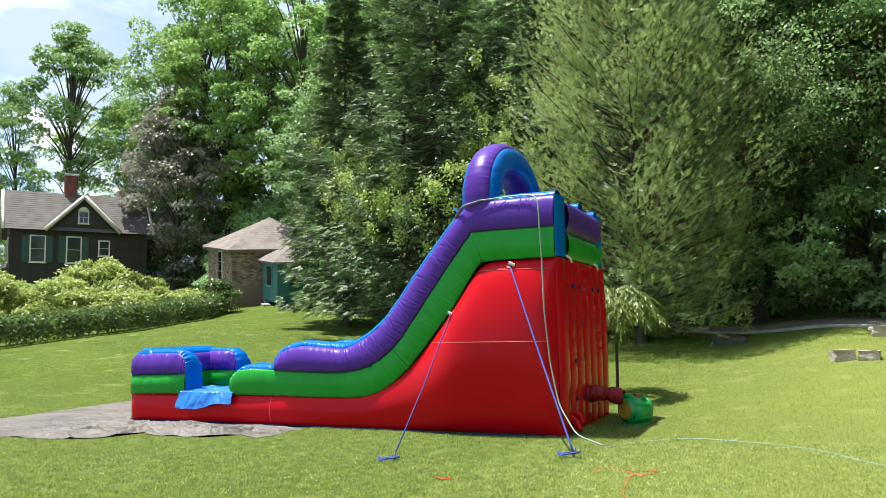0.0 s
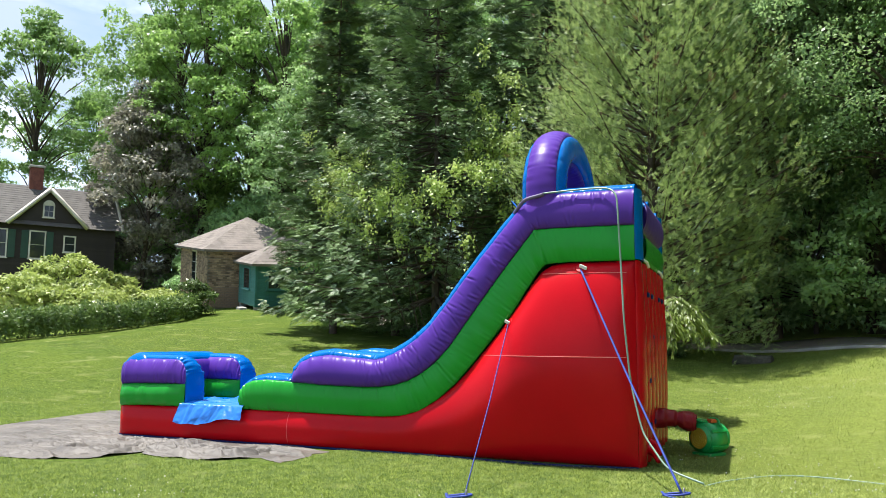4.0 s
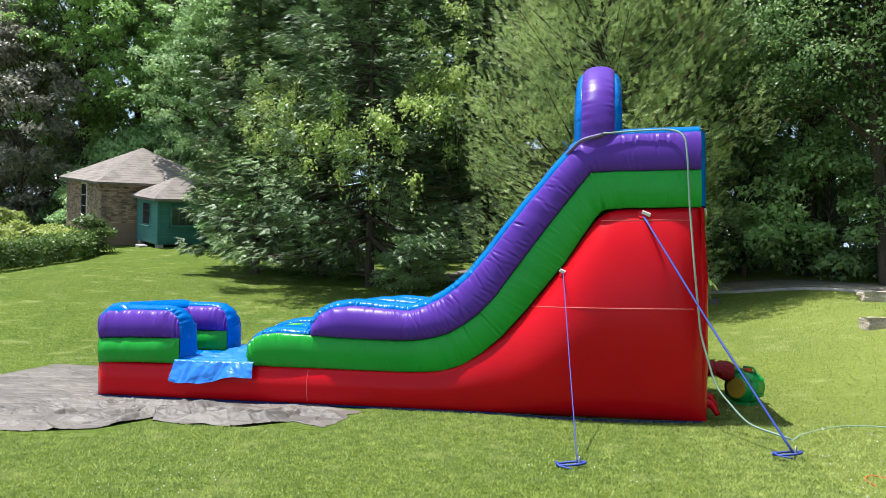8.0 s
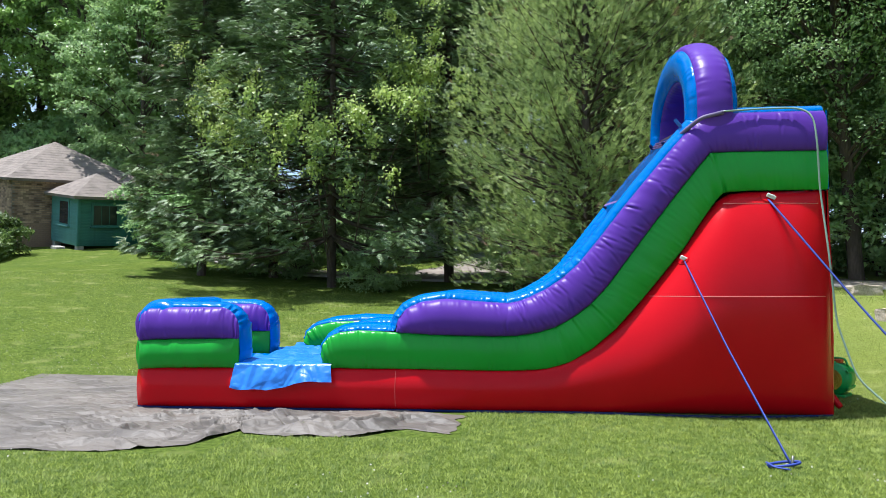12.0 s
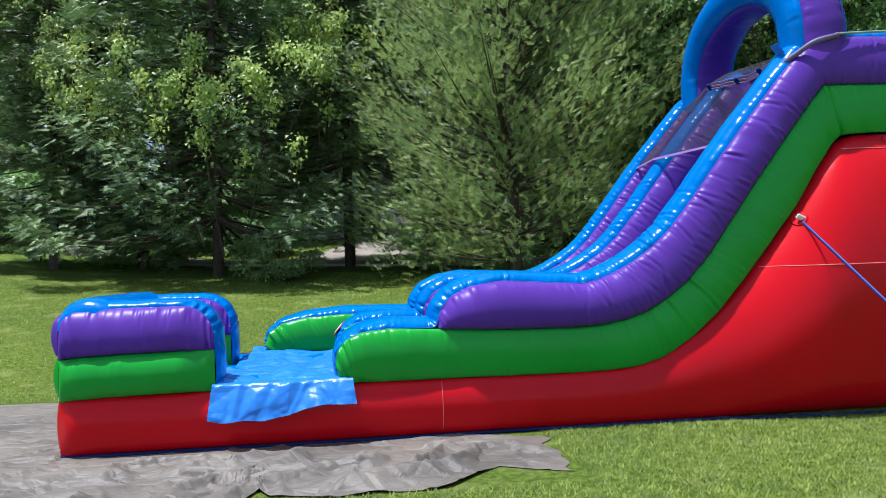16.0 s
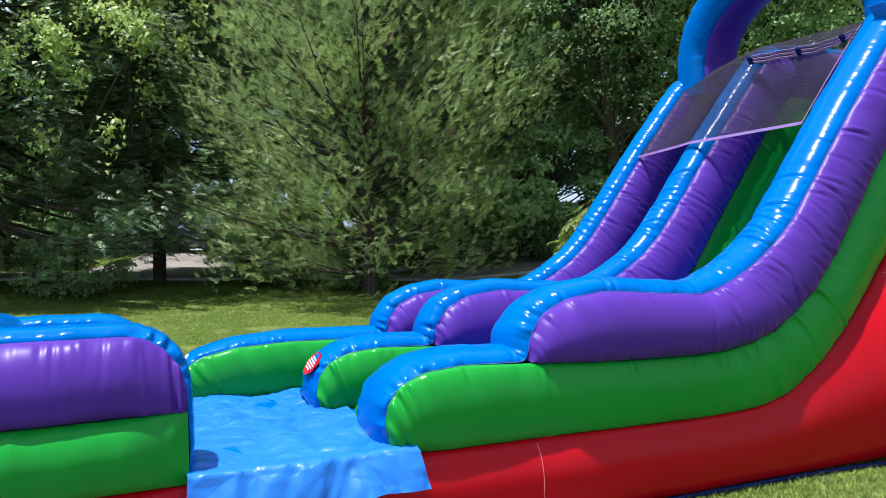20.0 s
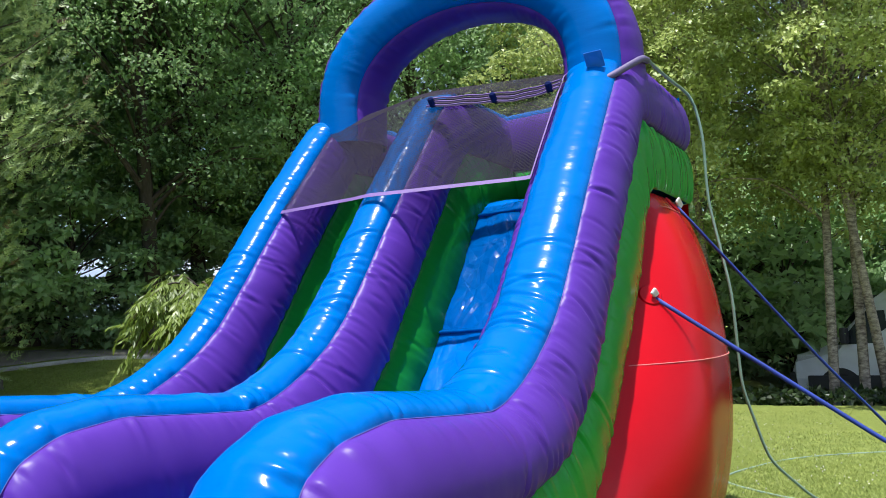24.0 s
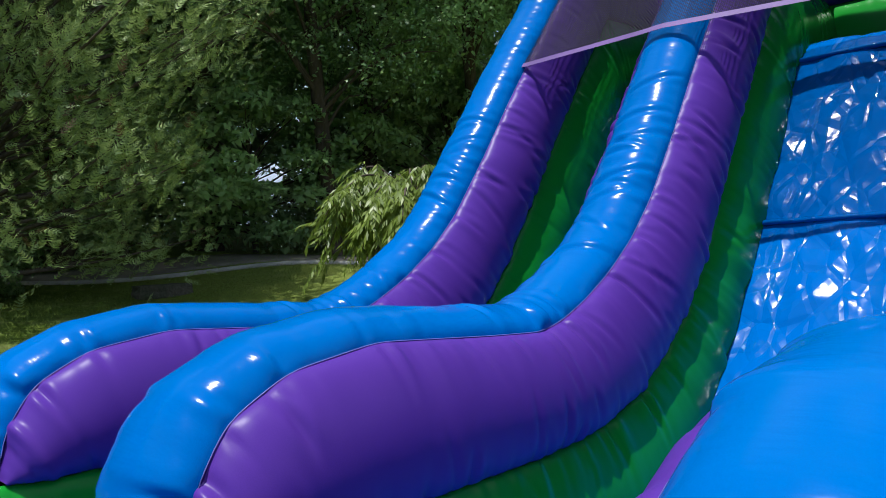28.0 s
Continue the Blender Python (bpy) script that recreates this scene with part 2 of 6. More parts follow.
SHINGLE = material("roof_shingle", (0.25, 0.215, 0.19), 0.92, vary=0.35, scale=2, fine=40, bump=0.6, bump_dist=0.01, per_piece=0.14)
SLATE = material("house_roof", (0.13, 0.12, 0.11), 0.9, vary=0.3, scale=1.2, fine=25, bump=0.6, bump_dist=0.012, per_piece=0.14)
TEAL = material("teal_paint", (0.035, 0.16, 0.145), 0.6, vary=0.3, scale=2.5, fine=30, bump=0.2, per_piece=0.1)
# the same teal for the front: its stronger light is put into the colour
TEAL_LIT = material("lit_teal_paint", (0.085, 0.26, 0.25), 0.6, vary=0.2, scale=3, fine=30, per_piece=0.08)
SIDING = material("dark_brown_siding", (0.032, 0.024, 0.021), 0.75, vary=0.3, scale=2, fine=30, per_piece=0.15)
TRIM = material("cream_trim", (0.66, 0.62, 0.53), 0.55, vary=0.12, scale=4, fine=40)
SHUTTER = material("green_shutter", (0.018, 0.065, 0.04), 0.55, vary=0.2)
GLASS = glass("window_glass")
STONE = material("rough_stone", (0.56, 0.49, 0.40), 0.92, vary=0.45, scale=3.5, fine=26, bump=0.9, bump_dist=0.03, second=(0.38, 0.32, 0.26))
DARK_STONE = material("dark_stone", (0.10, 0.09, 0.07), 0.95, vary=0.5, scale=4, fine=26, bump=0.9, bump_dist=0.03, second=(0.05, 0.06, 0.035))
ASPHALT = material("worn_drive", (0.27, 0.235, 0.205), 0.95, vary=0.35, scale=0.8, fine=60, bump=0.5, second=(0.18, 0.155, 0.135))
KERB = material("concrete", (0.45, 0.43, 0.40), 0.9, vary=0.3, fine=40)
VANWHITE = material("white_van_paint", (0.72, 0.73, 0.74), 0.25, vary=0.08, scale=1.5, fine=6, bump=0.0, coat=0.6)
CARGREY = material("dark_car_paint", (0.10, 0.11, 0.12), 0.25, vary=0.1, bump=0.0, coat=0.8)
RUBBER = material("rubber", (0.018, 0.018, 0.018), 0.8)
PLASTIC = material("dark_plastic", (0.03, 0.03, 0.032), 0.6)
LAMP = material("lamp_glass", (0.5, 0.5, 0.5), 0.15, bump=0)
NEEDLE = foliage("conifer_sprays", (0.040, 0.088, 0.045), (0.300, 0.430, 0.175), 0.16, 0.3, 0.6, 0.7)
WITHERED = foliage("withered_sprays", (0.16, 0.10, 0.05), (0.30, 0.20, 0.11), 0.2, 0.5, 0.7, 0.6)
CYPRESS = foliage("cypress_sprays", (0.120, 0.185, 0.072), (0.470, 0.580, 0.210), 0.36, 0.4, 0.6, 0.8)
LEAF = foliage("broad_leaves", (0.150, 0.260, 0.090), (0.350, 0.520, 0.160), 0.45, 0.45, 0.5, 0.22)
LEAF2 = foliage("bright_leaves", (0.120, 0.225, 0.065), (0.345, 0.500, 0.140), 0.48, 0.5, 0.5, 0.3)
DARKLEAF = foliage("shade_leaves", (0.200, 0.340, 0.150), (0.460, 0.640, 0.260), 0.52, 0.45, 0.5, 0.3)
COPPER = foliage("copper_leaves", (0.150, 0.155, 0.125), (0.430, 0.400, 0.310), 0.4, 0.5, 0.5, 0.5)
BIRCHLEAF = foliage("birch_leaves", (0.270, 0.335, 0.090), (0.570, 0.640, 0.230), 0.36, 0.5, 0.5, 0.4)
HEDGELEAF = foliage("hedge_leaves", (0.040, 0.085, 0.020), (0.180, 0.260, 0.065), 0.35, 0.5, 0.5, 0.9)
SHRUBLEAF = foliage("shrub_leaves", (0.200, 0.270, 0.065), (0.530, 0.600, 0.170), 0.45, 0.5, 0.5, 0.6)
MAPLELEAF = foliage("maple_leaves", (0.070, 0.115, 0.016), (0.25, 0.33, 0.060), 0.42, 0.6, 0.5, 2.0)
VINE = foliage("vine_leaves", (0.22, 0.34, 0.07), (0.56, 0.66, 0.20), 0.5, 0.5, 0.5, 1.0)
BLADE = foliage("grass_blades", (0.045, 0.098, 0.012), (0.330, 0.410, 0.080), 0.4, 0.55, 0.8, 6.0)
CLOVER = material("clover_white", (0.62, 0.62, 0.52), 0.8, vary=0.15, bump=0)
BLADE_PALE = foliage("paler_grass_blades", (0.15, 0.21, 0.04), (0.44, 0.50, 0.13), 0.4, 0.55, 0.8, 6.0)
IVY = foliage("ground_ivy", (0.012, 0.030, 0.010), (0.060, 0.100, 0.025), 0.3, 0.5, 0.5, 0.5)


def lawn_material():
    m = material("mown_lawn", (0.145, 0.205, 0.029), 0.9, vary=0.6, scale=0.55, fine=75, bump=1.0, bump_dist=0.03,
                 second=(0.105, 0.168, 0.025), spec=0.1)
    n, l = m.node_tree.nodes, m.node_tree.links
    b = n["Principled BSDF"]
    co = n["Texture Coordinate"]
    clump, dry = n.new("ShaderNodeTexNoise"), n.new("ShaderNodeTexNoise")
    clump.inputs["Scale"].default_value, clump.inputs["Detail"].default_value = 16, 8
    dry.inputs["Scale"].default_value, dry.inputs["Detail"].default_value = 1.7, 5
    for tex in (clump, dry):
        l.new(co.outputs["Object"], tex.inputs["Vector"])
    mul, mix = n.new("ShaderNodeMixRGB"), n.new("ShaderNodeMixRGB")
    mul.blend_type, mul.inputs["Fac"].default_value = "MULTIPLY", 0.9
    r1, r2 = n.new("ShaderNodeValToRGB"), n.new("ShaderNodeValToRGB")
    r1.color_ramp.elements[0].color, r1.color_ramp.elements[1].color = (0.38, 0.45, 0.32, 1), (1.2, 1.15, 1.25, 1)
    r1.color_ramp.elements[0].position, r1.color_ramp.elements[1].position = 0.33, 0.64
    r2.color_ramp.elements[0].position, r2.color_ramp.elements[1].position = 0.56, 0.76
    l.new(clump.outputs["Fac"], r1.inputs["Fac"])
    l.new(dry.outputs["Fac"], r2.inputs["Fac"])
    src = b.inputs["Base Color"].links[0].from_socket
    l.new(src, mul.inputs["Color1"])
    l.new(r1.outputs["Color"], mul.inputs["Color2"])
    l.new(r2.outputs["Color"], mix.inputs["Fac"])
    l.new(mul.outputs["Color"], mix.inputs["Color1"])
    mix.inputs["Color2"].default_value = (0.22, 0.25, 0.08, 1)
    # the turf turns paler from x = 6 to x = 12
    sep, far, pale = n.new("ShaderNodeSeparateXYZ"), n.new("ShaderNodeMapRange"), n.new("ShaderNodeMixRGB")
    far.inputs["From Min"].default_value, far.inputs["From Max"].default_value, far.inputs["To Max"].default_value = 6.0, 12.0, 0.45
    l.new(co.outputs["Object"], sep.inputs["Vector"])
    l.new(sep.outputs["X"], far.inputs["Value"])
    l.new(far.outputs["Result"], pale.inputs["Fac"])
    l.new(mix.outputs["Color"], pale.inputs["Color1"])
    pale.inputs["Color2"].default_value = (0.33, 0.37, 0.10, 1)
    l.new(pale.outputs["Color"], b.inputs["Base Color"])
    return m


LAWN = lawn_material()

# ---- building helpers ----


def thing(name, label, category, place=(0, 0, 0), turn=0.0, group="", kind=""):
    ob = new(name)
    ob.matrix_world = pose(*place, 0, 0, turn)
    return tagged(ob, label, category, group, kind)


def mesh(name, verts, faces, mat, parent=None, label="", smooth=False, at=None):
    me = bpy.data.meshes.new(name)
    me.from_pydata([tuple(map(float, v)) for v in verts], [], [tuple(map(int, f)) for f in faces])
    me.materials.append(mat)
    if smooth:
        me.polygons.foreach_set("use_smooth", [True] * len(me.polygons))
    me.update()
    ob = new(name, me)
    if parent is not None:
        ob.parent = parent
    if at is not None:
        ob.matrix_local = at
    return tagged(ob, label) if label else ob


def part(name, bm, mat, parent, label="", smooth=False, at=None):
    me = bpy.data.meshes.new(name)
    bm.to_mesh(me)
    bm.free()
    me.materials.append(mat)
    if smooth:
        me.polygons.foreach_set("use_smooth", [True] * len(me.polygons))
    ob = new(name, me)
    if parent is not None:
        ob.parent = parent
    if at is not None:
        ob.matrix_local = at
    return tagged(ob, label) if label else ob


def again(ob, name, parent, at):
    """Another object on the same mesh."""
    o = new(name, ob.data)
    o.parent = parent
    o.matrix_local = at
    return o


def box(sx, sy, sz, bevel=0.0, at=(0, 0, 0), segments=1):
    """A box with its base centre at the given place."""
    bm = bmesh.new()
    bmesh.ops.create_cube(bm, size=1, matrix=Matrix.Translation((at[0], at[1], at[2] + sz / 2)) @ Matrix.Diagonal((sx, sy, sz, 1)))
    if bevel:
        bmesh.ops.bevel(bm, geom=bm.edges[:], offset=bevel, segments=segments, affect="EDGES", profile=0.5)
    return bm


def grid(p, closed_u=False, closed_v=False):
    """Faces of an array of points (nu, nv, 3)."""
    nu, nv = p.shape[:2]
    i = np.arange(nu if closed_u else nu - 1)[:, None]
    j = np.arange(nv if closed_v else nv - 1)[None, :]
    a, b = i * nv + j, ((i + 1) % nu) * nv + j
    c, d = ((i + 1) % nu) * nv + (j + 1) % nv, i * nv + (j + 1) % nv
    return p.reshape(-1, 3), np.stack([a, b, c, d], -1).reshape(-1, 4)


def sheet(name, p, mat, parent, label="", flip=False, closed_u=False, closed_v=False):
    v, f = grid(p, closed_u, closed_v)
    return mesh(name, v, f[:, ::-1] if flip else f, mat, parent, label, True)


def resample(points, n):
    points = np.asarray(points, float)
    d = np.r_[0, np.cumsum(np.linalg.norm(np.diff(points, axis=0), axis=1))]
    t = np.linspace(0, d[-1], n)
    return np.stack([np.interp(t, d, c) for c in points.T], 1)


def smoothed(p, width):
    """A running mean along the first axis; the ends stay."""
    if width < 2:
        return p
    k = np.hanning(width + 2)[1:-1]
    k /= k.sum()
    h = width // 2
    ext = np.concatenate([2 * p[0] - p[h:0:-1], p, 2 * p[-1] - p[-2:-h - 2:-1]])
    return np.stack([np.convolve(c, k, "same") for c in ext.T], 1)[h:h + len(p)]


def noise1(n, step, rng):
    """Smooth random values in -1..1, with a new one every step samples."""
    m = int(n / step) + 4
    x = np.arange(n) / step + rng.random()
    v = rng.uniform(-1, 1, m + 2)
    i, f = x.astype(int), x % 1
    f = f * f * (3 - 2 * f)
    return v[i] * (1 - f) + v[i + 1] * f


def tube(name, points, radius, mat, parent=None, label="", sides=8, n=None, soft=0, taper=None, flat=1.0):
    p = resample(points, n or max(4, len(points)))
    p = smoothed(p, soft)
    t = np.gradient(p, axis=0)
    t /= np.linalg.norm(t, axis=1)[:, None] + 1e-9
    ref = np.where(np.abs(t[:, 2:3]) > 0.9, [[1.0, 0, 0]], [[0, 0, 1.0]])
    u = np.cross(ref, t)
    u /= np.linalg.norm(u, axis=1)[:, None] + 1e-9
    w = np.cross(t, u)
    a = np.linspace(0, 2 * np.pi, sides, endpoint=False)
    r = radius * (np.ones(len(p)) if taper is None else np.linspace(1, taper, len(p)))
    ring = p[:, None] + r[:, None, None] * (u[:, None] * np.cos(a)[None, :, None] + flat * w[:, None] * np.sin(a)[None, :, None])
    v, f = grid(ring, closed_v=True)
    caps = [tuple(range(sides))[::-1], tuple(range(len(v) - sides, len(v)))]
    me = [tuple(q) for q in f[:, ::-1]] + caps
    return mesh(name, v, me, mat, parent, label, True)


# ---- the ground ----


def step01(x):
    x = np.clip(x, 0, 1)
    return x * x * (3 - 2 * x)


def height(x, y):
    """The lawn: level round the slide, rising behind it and to both sides."""
    x, y = np.asarray(x, float), np.asarray(y, float)
    z = 0.1 * np.clip(y - 3.4, 0, None) * step01((y - 3.0) / 3.0)
    z = np.where(z > 2.7, 2.7 + 0.25 * (z - 2.7), z)
    z = z + 0.57 * step01((-x - 1.5) / 11.0) * step01((y + 4) / 8) + 0.5 * np.exp(-((x + 19) ** 2 + (y - 29) ** 2) / 40)
    z = z + 0.45 * step01((x - 8.4) / 3.8) * step01((y - 0.5) / 5.0)
    z = z + 0.015 * np.sin(x * 1.3 + 0.4) * np.cos(y * 1.1) * step01((np.hypot(x - 4, y - 1.5) - 5) / 3)
    z = z - 0.42 * step01((x - 15.5) / 4.0) * step01((5.0 - y) / 4.0)
    return np.minimum(z, 5.0)


def ground_sheet():
    fine = np.arange(-14, 18.01, 0.25)
    coarse = np.array([24, 32, 44, 60, 90, 140, 220, 400, 800, 1600.0])
    xs = np.unique(np.concatenate([-coarse[::-1], fine, coarse]))
    ys = np.unique(np.concatenate([-coarse[::-1], np.arange(-20, 34.01, 0.3), coarse[2:]]))
    gx, gy = np.meshgrid(xs, ys, indexing="ij")
    p = np.stack([gx, gy, height(gx, gy)], -1)
    v, f = grid(p)
    return tagged(mesh("ground", v, f, LAWN, None, "", True), "sunlit mown lawn rising gently towards the trees", "lawn", kind="structure")


ground_sheet()

# ---- the inflatable slide ----
slide = thing("inflatable_slide", "tall inflatable dual-lane water slide in red, green, purple and blue vinyl", "inflatable slide")
rng = np.random.default_rng(7)


def panel(name, a, b, bulge, out, mat, label="", rows=22, step=0.015, pucker=0.006, power=0.55, soft=9, edge=0.07, folds=0.0, ripple=0.0, flip=False, creases=0, crease_deep=0.008, crease_zone=None, crease_edge=True):
    """An air-filled panel between two seams: it swells in the middle and puckers along the seams.
    a, b: stations of the two seams, in pairs; out: the way in which it swells; bulge: by how much, one value or one a station."""
    a, b = np.asarray(a, float), np.asarray(b, float)
    mid = (a + b) / 2
    d = np.r_[0, np.cumsum(np.linalg.norm(np.diff(a, axis=0), axis=1) + np.linalg.norm(np.diff(b, axis=0), axis=1)) / 2]
    n = max(8, int(d[-1] / step))
    t = np.linspace(0, d[-1], n)

    def along(values):
        values = np.asarray(values, float)
        return smoothed(np.stack([np.interp(t, d, c) for c in values.T], 1), soft if n > 3 * soft else 0)

    pa, pb = along(a), along(b)
    o = along(np.broadcast_to(np.asarray(out, float), a.shape))
    o /= np.linalg.norm(o, axis=1)[:, None] + 1e-9
    bl = along(np.broadcast_to(np.asarray(bulge, float).reshape(-1, 1), (len(a), 1)))[:, 0]
    v = (1 - np.cos(np.linspace(0, np.pi, rows))) / 2
    shape = np.clip(1 - (2 * v - 1) ** 2, 0, 1) ** power
    wide = np.linalg.norm(pb - pa, axis=1)[:, None]
    p = pa[:, None] * (1 - v)[None, :, None] + pb[:, None] * v[None, :, None]
    lift = bl[:, None] * shape[None]
    way = np.gradient((pa + pb) / 2, axis=0)
    way /= np.linalg.norm(way, axis=1)[:, None] + 1e-9
    tight = smoothed((0.35 + 0.55 * np.clip(np.linalg.norm(np.gradient(way, axis=0), axis=1) / step, 0, 3.0))[:, None], 15 if n > 60 else 0)[:, 0]
    fine = np.zeros((n, rows))
    for side in (v, 1 - v):
        far = side[None] * wide
        n1 = noise1(n, 0.030 / step, rng) * tight * (0.5 + np.abs(noise1(n, 0.13 / step, rng))) + 0.2 * noise1(n, 0.10 / step, rng)
        n2 = noise1(n, 0.11 / step, rng)
        fine = fine + pucker * n1[:, None] * np.exp(-far / edge) * (1 - np.exp(-far / 0.010))
        fine = fine + 0.35 * pucker * n2[:, None] * np.exp(-far / (3 * edge)) * (1 - np.exp(-far / 0.02))
    for _ in range(creases):
        sk, vc, hw = rng.uniform(0, n), rng.choice([rng.uniform(0.02, 0.25), rng.uniform(0.75, 0.98)]) if crease_edge else rng.uniform(0.35, 0.65), rng.uniform(0.10, 0.34) if crease_edge else rng.uniform(0.35, 0.6)
        if crease_zone is not None:
            x = np.interp(np.clip(rng.normal(crease_zone[0], crease_zone[1]), 0, d[-1]), t, np.arange(n))
            sk = x if rng.random() < 0.92 else sk
        q = (np.arange(n)[:, None] - sk - rng.uniform(-1, 1) * 0.16 / step * (v[None] - vc)) * step
        across = np.exp(-np.abs((v[None] - vc) / hw) ** 3)
        lift = lift + rng.uniform(0.4, 1.0) * crease_deep * across * (0.6 * np.exp(-((q - 0.028) / 0.018) ** 2) + 0.4 * np.exp(-((q + 0.03) / 0.02) ** 2) - np.exp(-(q / 0.012) ** 2))
    if ripple:
        lift = lift + ripple * (noise1(n, 0.035 / step, rng) + 0.7 * noise1(n, 0.10 / step, rng))[:, None] * shape[None] * (0.1 + np.abs(way[:, 2:3]))
    if folds:
        n3 = np.clip(noise1(n, 0.22 / step, rng), 0.25, 1) - 0.25
        lift = lift - folds * (n3 * np.clip(noise1(n, 0.05 / step, rng), 0, 1))[:, None] * shape[None]
    p = p + o[:, None] * lift[..., None]
    nrm = np.cross(np.gradient(p, axis=0), np.gradient(p, axis=1))
    nrm /= np.linalg.norm(nrm, axis=2)[..., None] + 1e-12
    nrm *= np.where((nrm * o[:, None]).sum(2)[:, rows // 2] < 0, -1.0, 1.0)[:, None, None]
    p = p + nrm * fine[..., None]
    return sheet(name, p, mat, slide, label, flip=flip)


# seams of the long walls, as x and z: red to green, green to purple, purple to the blue top
NOSE = [(2.13, .47, 2.10, .50), (2.15, .465, 2.065, .60), (2.20, .465, 2.085, .72), (2.28, .465, 2.16, .81), (2.42, .46, 2.30, .865), (2.62, .46, 2.52, .885)]
LOWMID = [(2.96, .46, 2.96, .865), (3.5, .455, 3.5, .835), (4.05, .45, 4.05, .825), (4.35, .455, 4.30, .835), (4.62, .475, 4.5, .865),
          (4.85, .54, 4.7, .925), (5.1, .69, 4.88, 1.02), (5.35, .90, 5.08, 1.17), (5.6, 1.18, 5.27, 1.37), (5.85, 1.48, 5.5, 1.68),
          (6.1, 1.79, 5.76, 2.03), (6.3, 2.10, 6.02, 2.37), (6.44, 2.30, 6.25, 2.66), (6.52, 2.385, 6.39, 2.82), (6.75, 2.405, 6.65, 2.83), (7.6, 2.41, 7.6, 2.83)]
MIDTOP = [(2.96, .865, 2.95, .88), (3.05, .855, 2.97, 1.0), (3.2, .85, 3.06, 1.12), (3.35, .84, 3.23, 1.20), (3.55, .835, 3.5, 1.235), (4.05, .825, 3.95, 1.20),
          (4.3, .835, 4.2, 1.185), (4.5, .865, 4.32, 1.21), (4.7, .925, 4.46, 1.265), (4.88, 1.02, 4.62, 1.345), (5.08, 1.17, 4.8, 1.465), (5.27, 1.37, 4.97, 1.62),
          (5.5, 1.68, 5.2, 1.90), (5.76, 2.03, 5.45, 2.225), (6.02, 2.37, 5.72, 2.555), (6.25, 2.66, 6.0, 2.89), (6.39, 2.82, 6.22, 3.14),
          (6.55, 2.83, 6.42, 3.25), (6.75, 2.83, 6.7, 3.265), (7.6, 2.83, 7.6, 3.27)]
END, WIDE = 7.6, 3.04


def nose(shift):
    return [(a + shift * (2.96 - a) / 0.83, b, c + shift * (2.96 - c) / 0.83, e) for a, b, c, e in NOSE]


def at_y(stations, y, second=False, lean=0.0):
    return [((s[2], y, s[3]) if second else (s[0], y - lean * float(step01((s[0] - 3.2) / 1.5)), s[1])) for s in stations]


def inner(y):
    """Whether a wall's face looks into a lane."""
    return 0.2 < y < 2.7


def long_wall(y0, y1, shift, where):
    """One of the three long walls between y0 and y1: green below, purple above, blue over the top."""
    low = nose(shift) + LOWMID
    for y, out in ((y0, (0, -1, 0)), (y1, (0, 1, 0))):
        panel("green_panel", at_y(low, y, lean=-0.05 * out[1] if inner(y) else 0), at_y(low, y, True), [0.03, 0.06, 0.08, 0.085, 0.085, 0.08, 0.065] + [0.05] * (len(low) - 7), out, GREEN, flip=out[1] > 0, step=0.009, pucker=0.018, edge=0.075, folds=0.002, creases=20, crease_deep=0.004)
        panel("purple_panel", at_y(MIDTOP, y), at_y(MIDTOP, y - out[1] * 0.055, True), [0.03, 0.08] + [0.12 if not inner(y) else 0.09] * 7 + [0.085] * (len(MIDTOP) - 9), out, PURPLE, flip=out[1] > 0, step=0.009, folds=0.003, pucker=0.015, creases=80, crease_deep=0.009, crease_zone=(2.9, 1.2), edge=0.05)
    line = [(2.13 + shift, .465)] + [(s[2], s[3]) for s in nose(shift)] + [(2.9, .872)] + [(s[2], s[3]) for s in MIDTOP]
    line = np.array(line)
    way = np.gradient(line, axis=0)
    up = np.stack([-way[:, 1], np.zeros(len(line)), way[:, 0]], 1)
    up /= np.linalg.norm(up, axis=1)[:, None]
    inset = np.interp(line[:, 0], [2.85, 3.1], [0.0, 0.055])
    panel("top_strip", [(x, y0 + w, z) for (x, z), w in zip(line, inset)], [(x, y1 - w, z) for (x, z), w in zip(line, inset)], [0.03, 0.03, 0.03, 0.04, 0.055, 0.075, 0.09] + [0.09] * (len(line) - 7), up, BLUE,
          "glossy blue top strip", rows=28, step=0.009, pucker=0.016, soft=15, ripple=0.0007, edge=0.045, creases=12, crease_deep=0.009, crease_zone=(3.45 - shift, 0.38), crease_edge=False)
    m = int(np.linalg.norm(np.diff(line, axis=0), axis=1).sum() / 0.03)
    for y, sg in ((y0, 1), (y1, -1)):
        seam = smoothed(resample([(x, y + sg * w, z) for (x, z), w in zip(line, inset)], m), 5)
        tube("stitched_seam", seam + np.array([0, -0.002 * sg, 0.002]), 0.0017, SEAM, slide, "pale stitched seam", sides=4, n=m)
    # the upright blue strip at the back end
    if where != "middle":
        panel("end_strip", [(END, y0, z) for z in (2.42, 2.83, 3.27)], [(END, y1, z) for z in (2.42, 2.83, 3.27)], 0.07, (1, 0, 0), BLUE, flip=True, pucker=0.006)


long_wall(0.035, 0.49, 0.04, "near")
long_wall(1.345, 1.735, 0.03, "middle")
long_wall(2.355, 2.74, -0.70, "far")

# the bumper round the landing: two arms and the end wall
ARM_TOP = 1.11


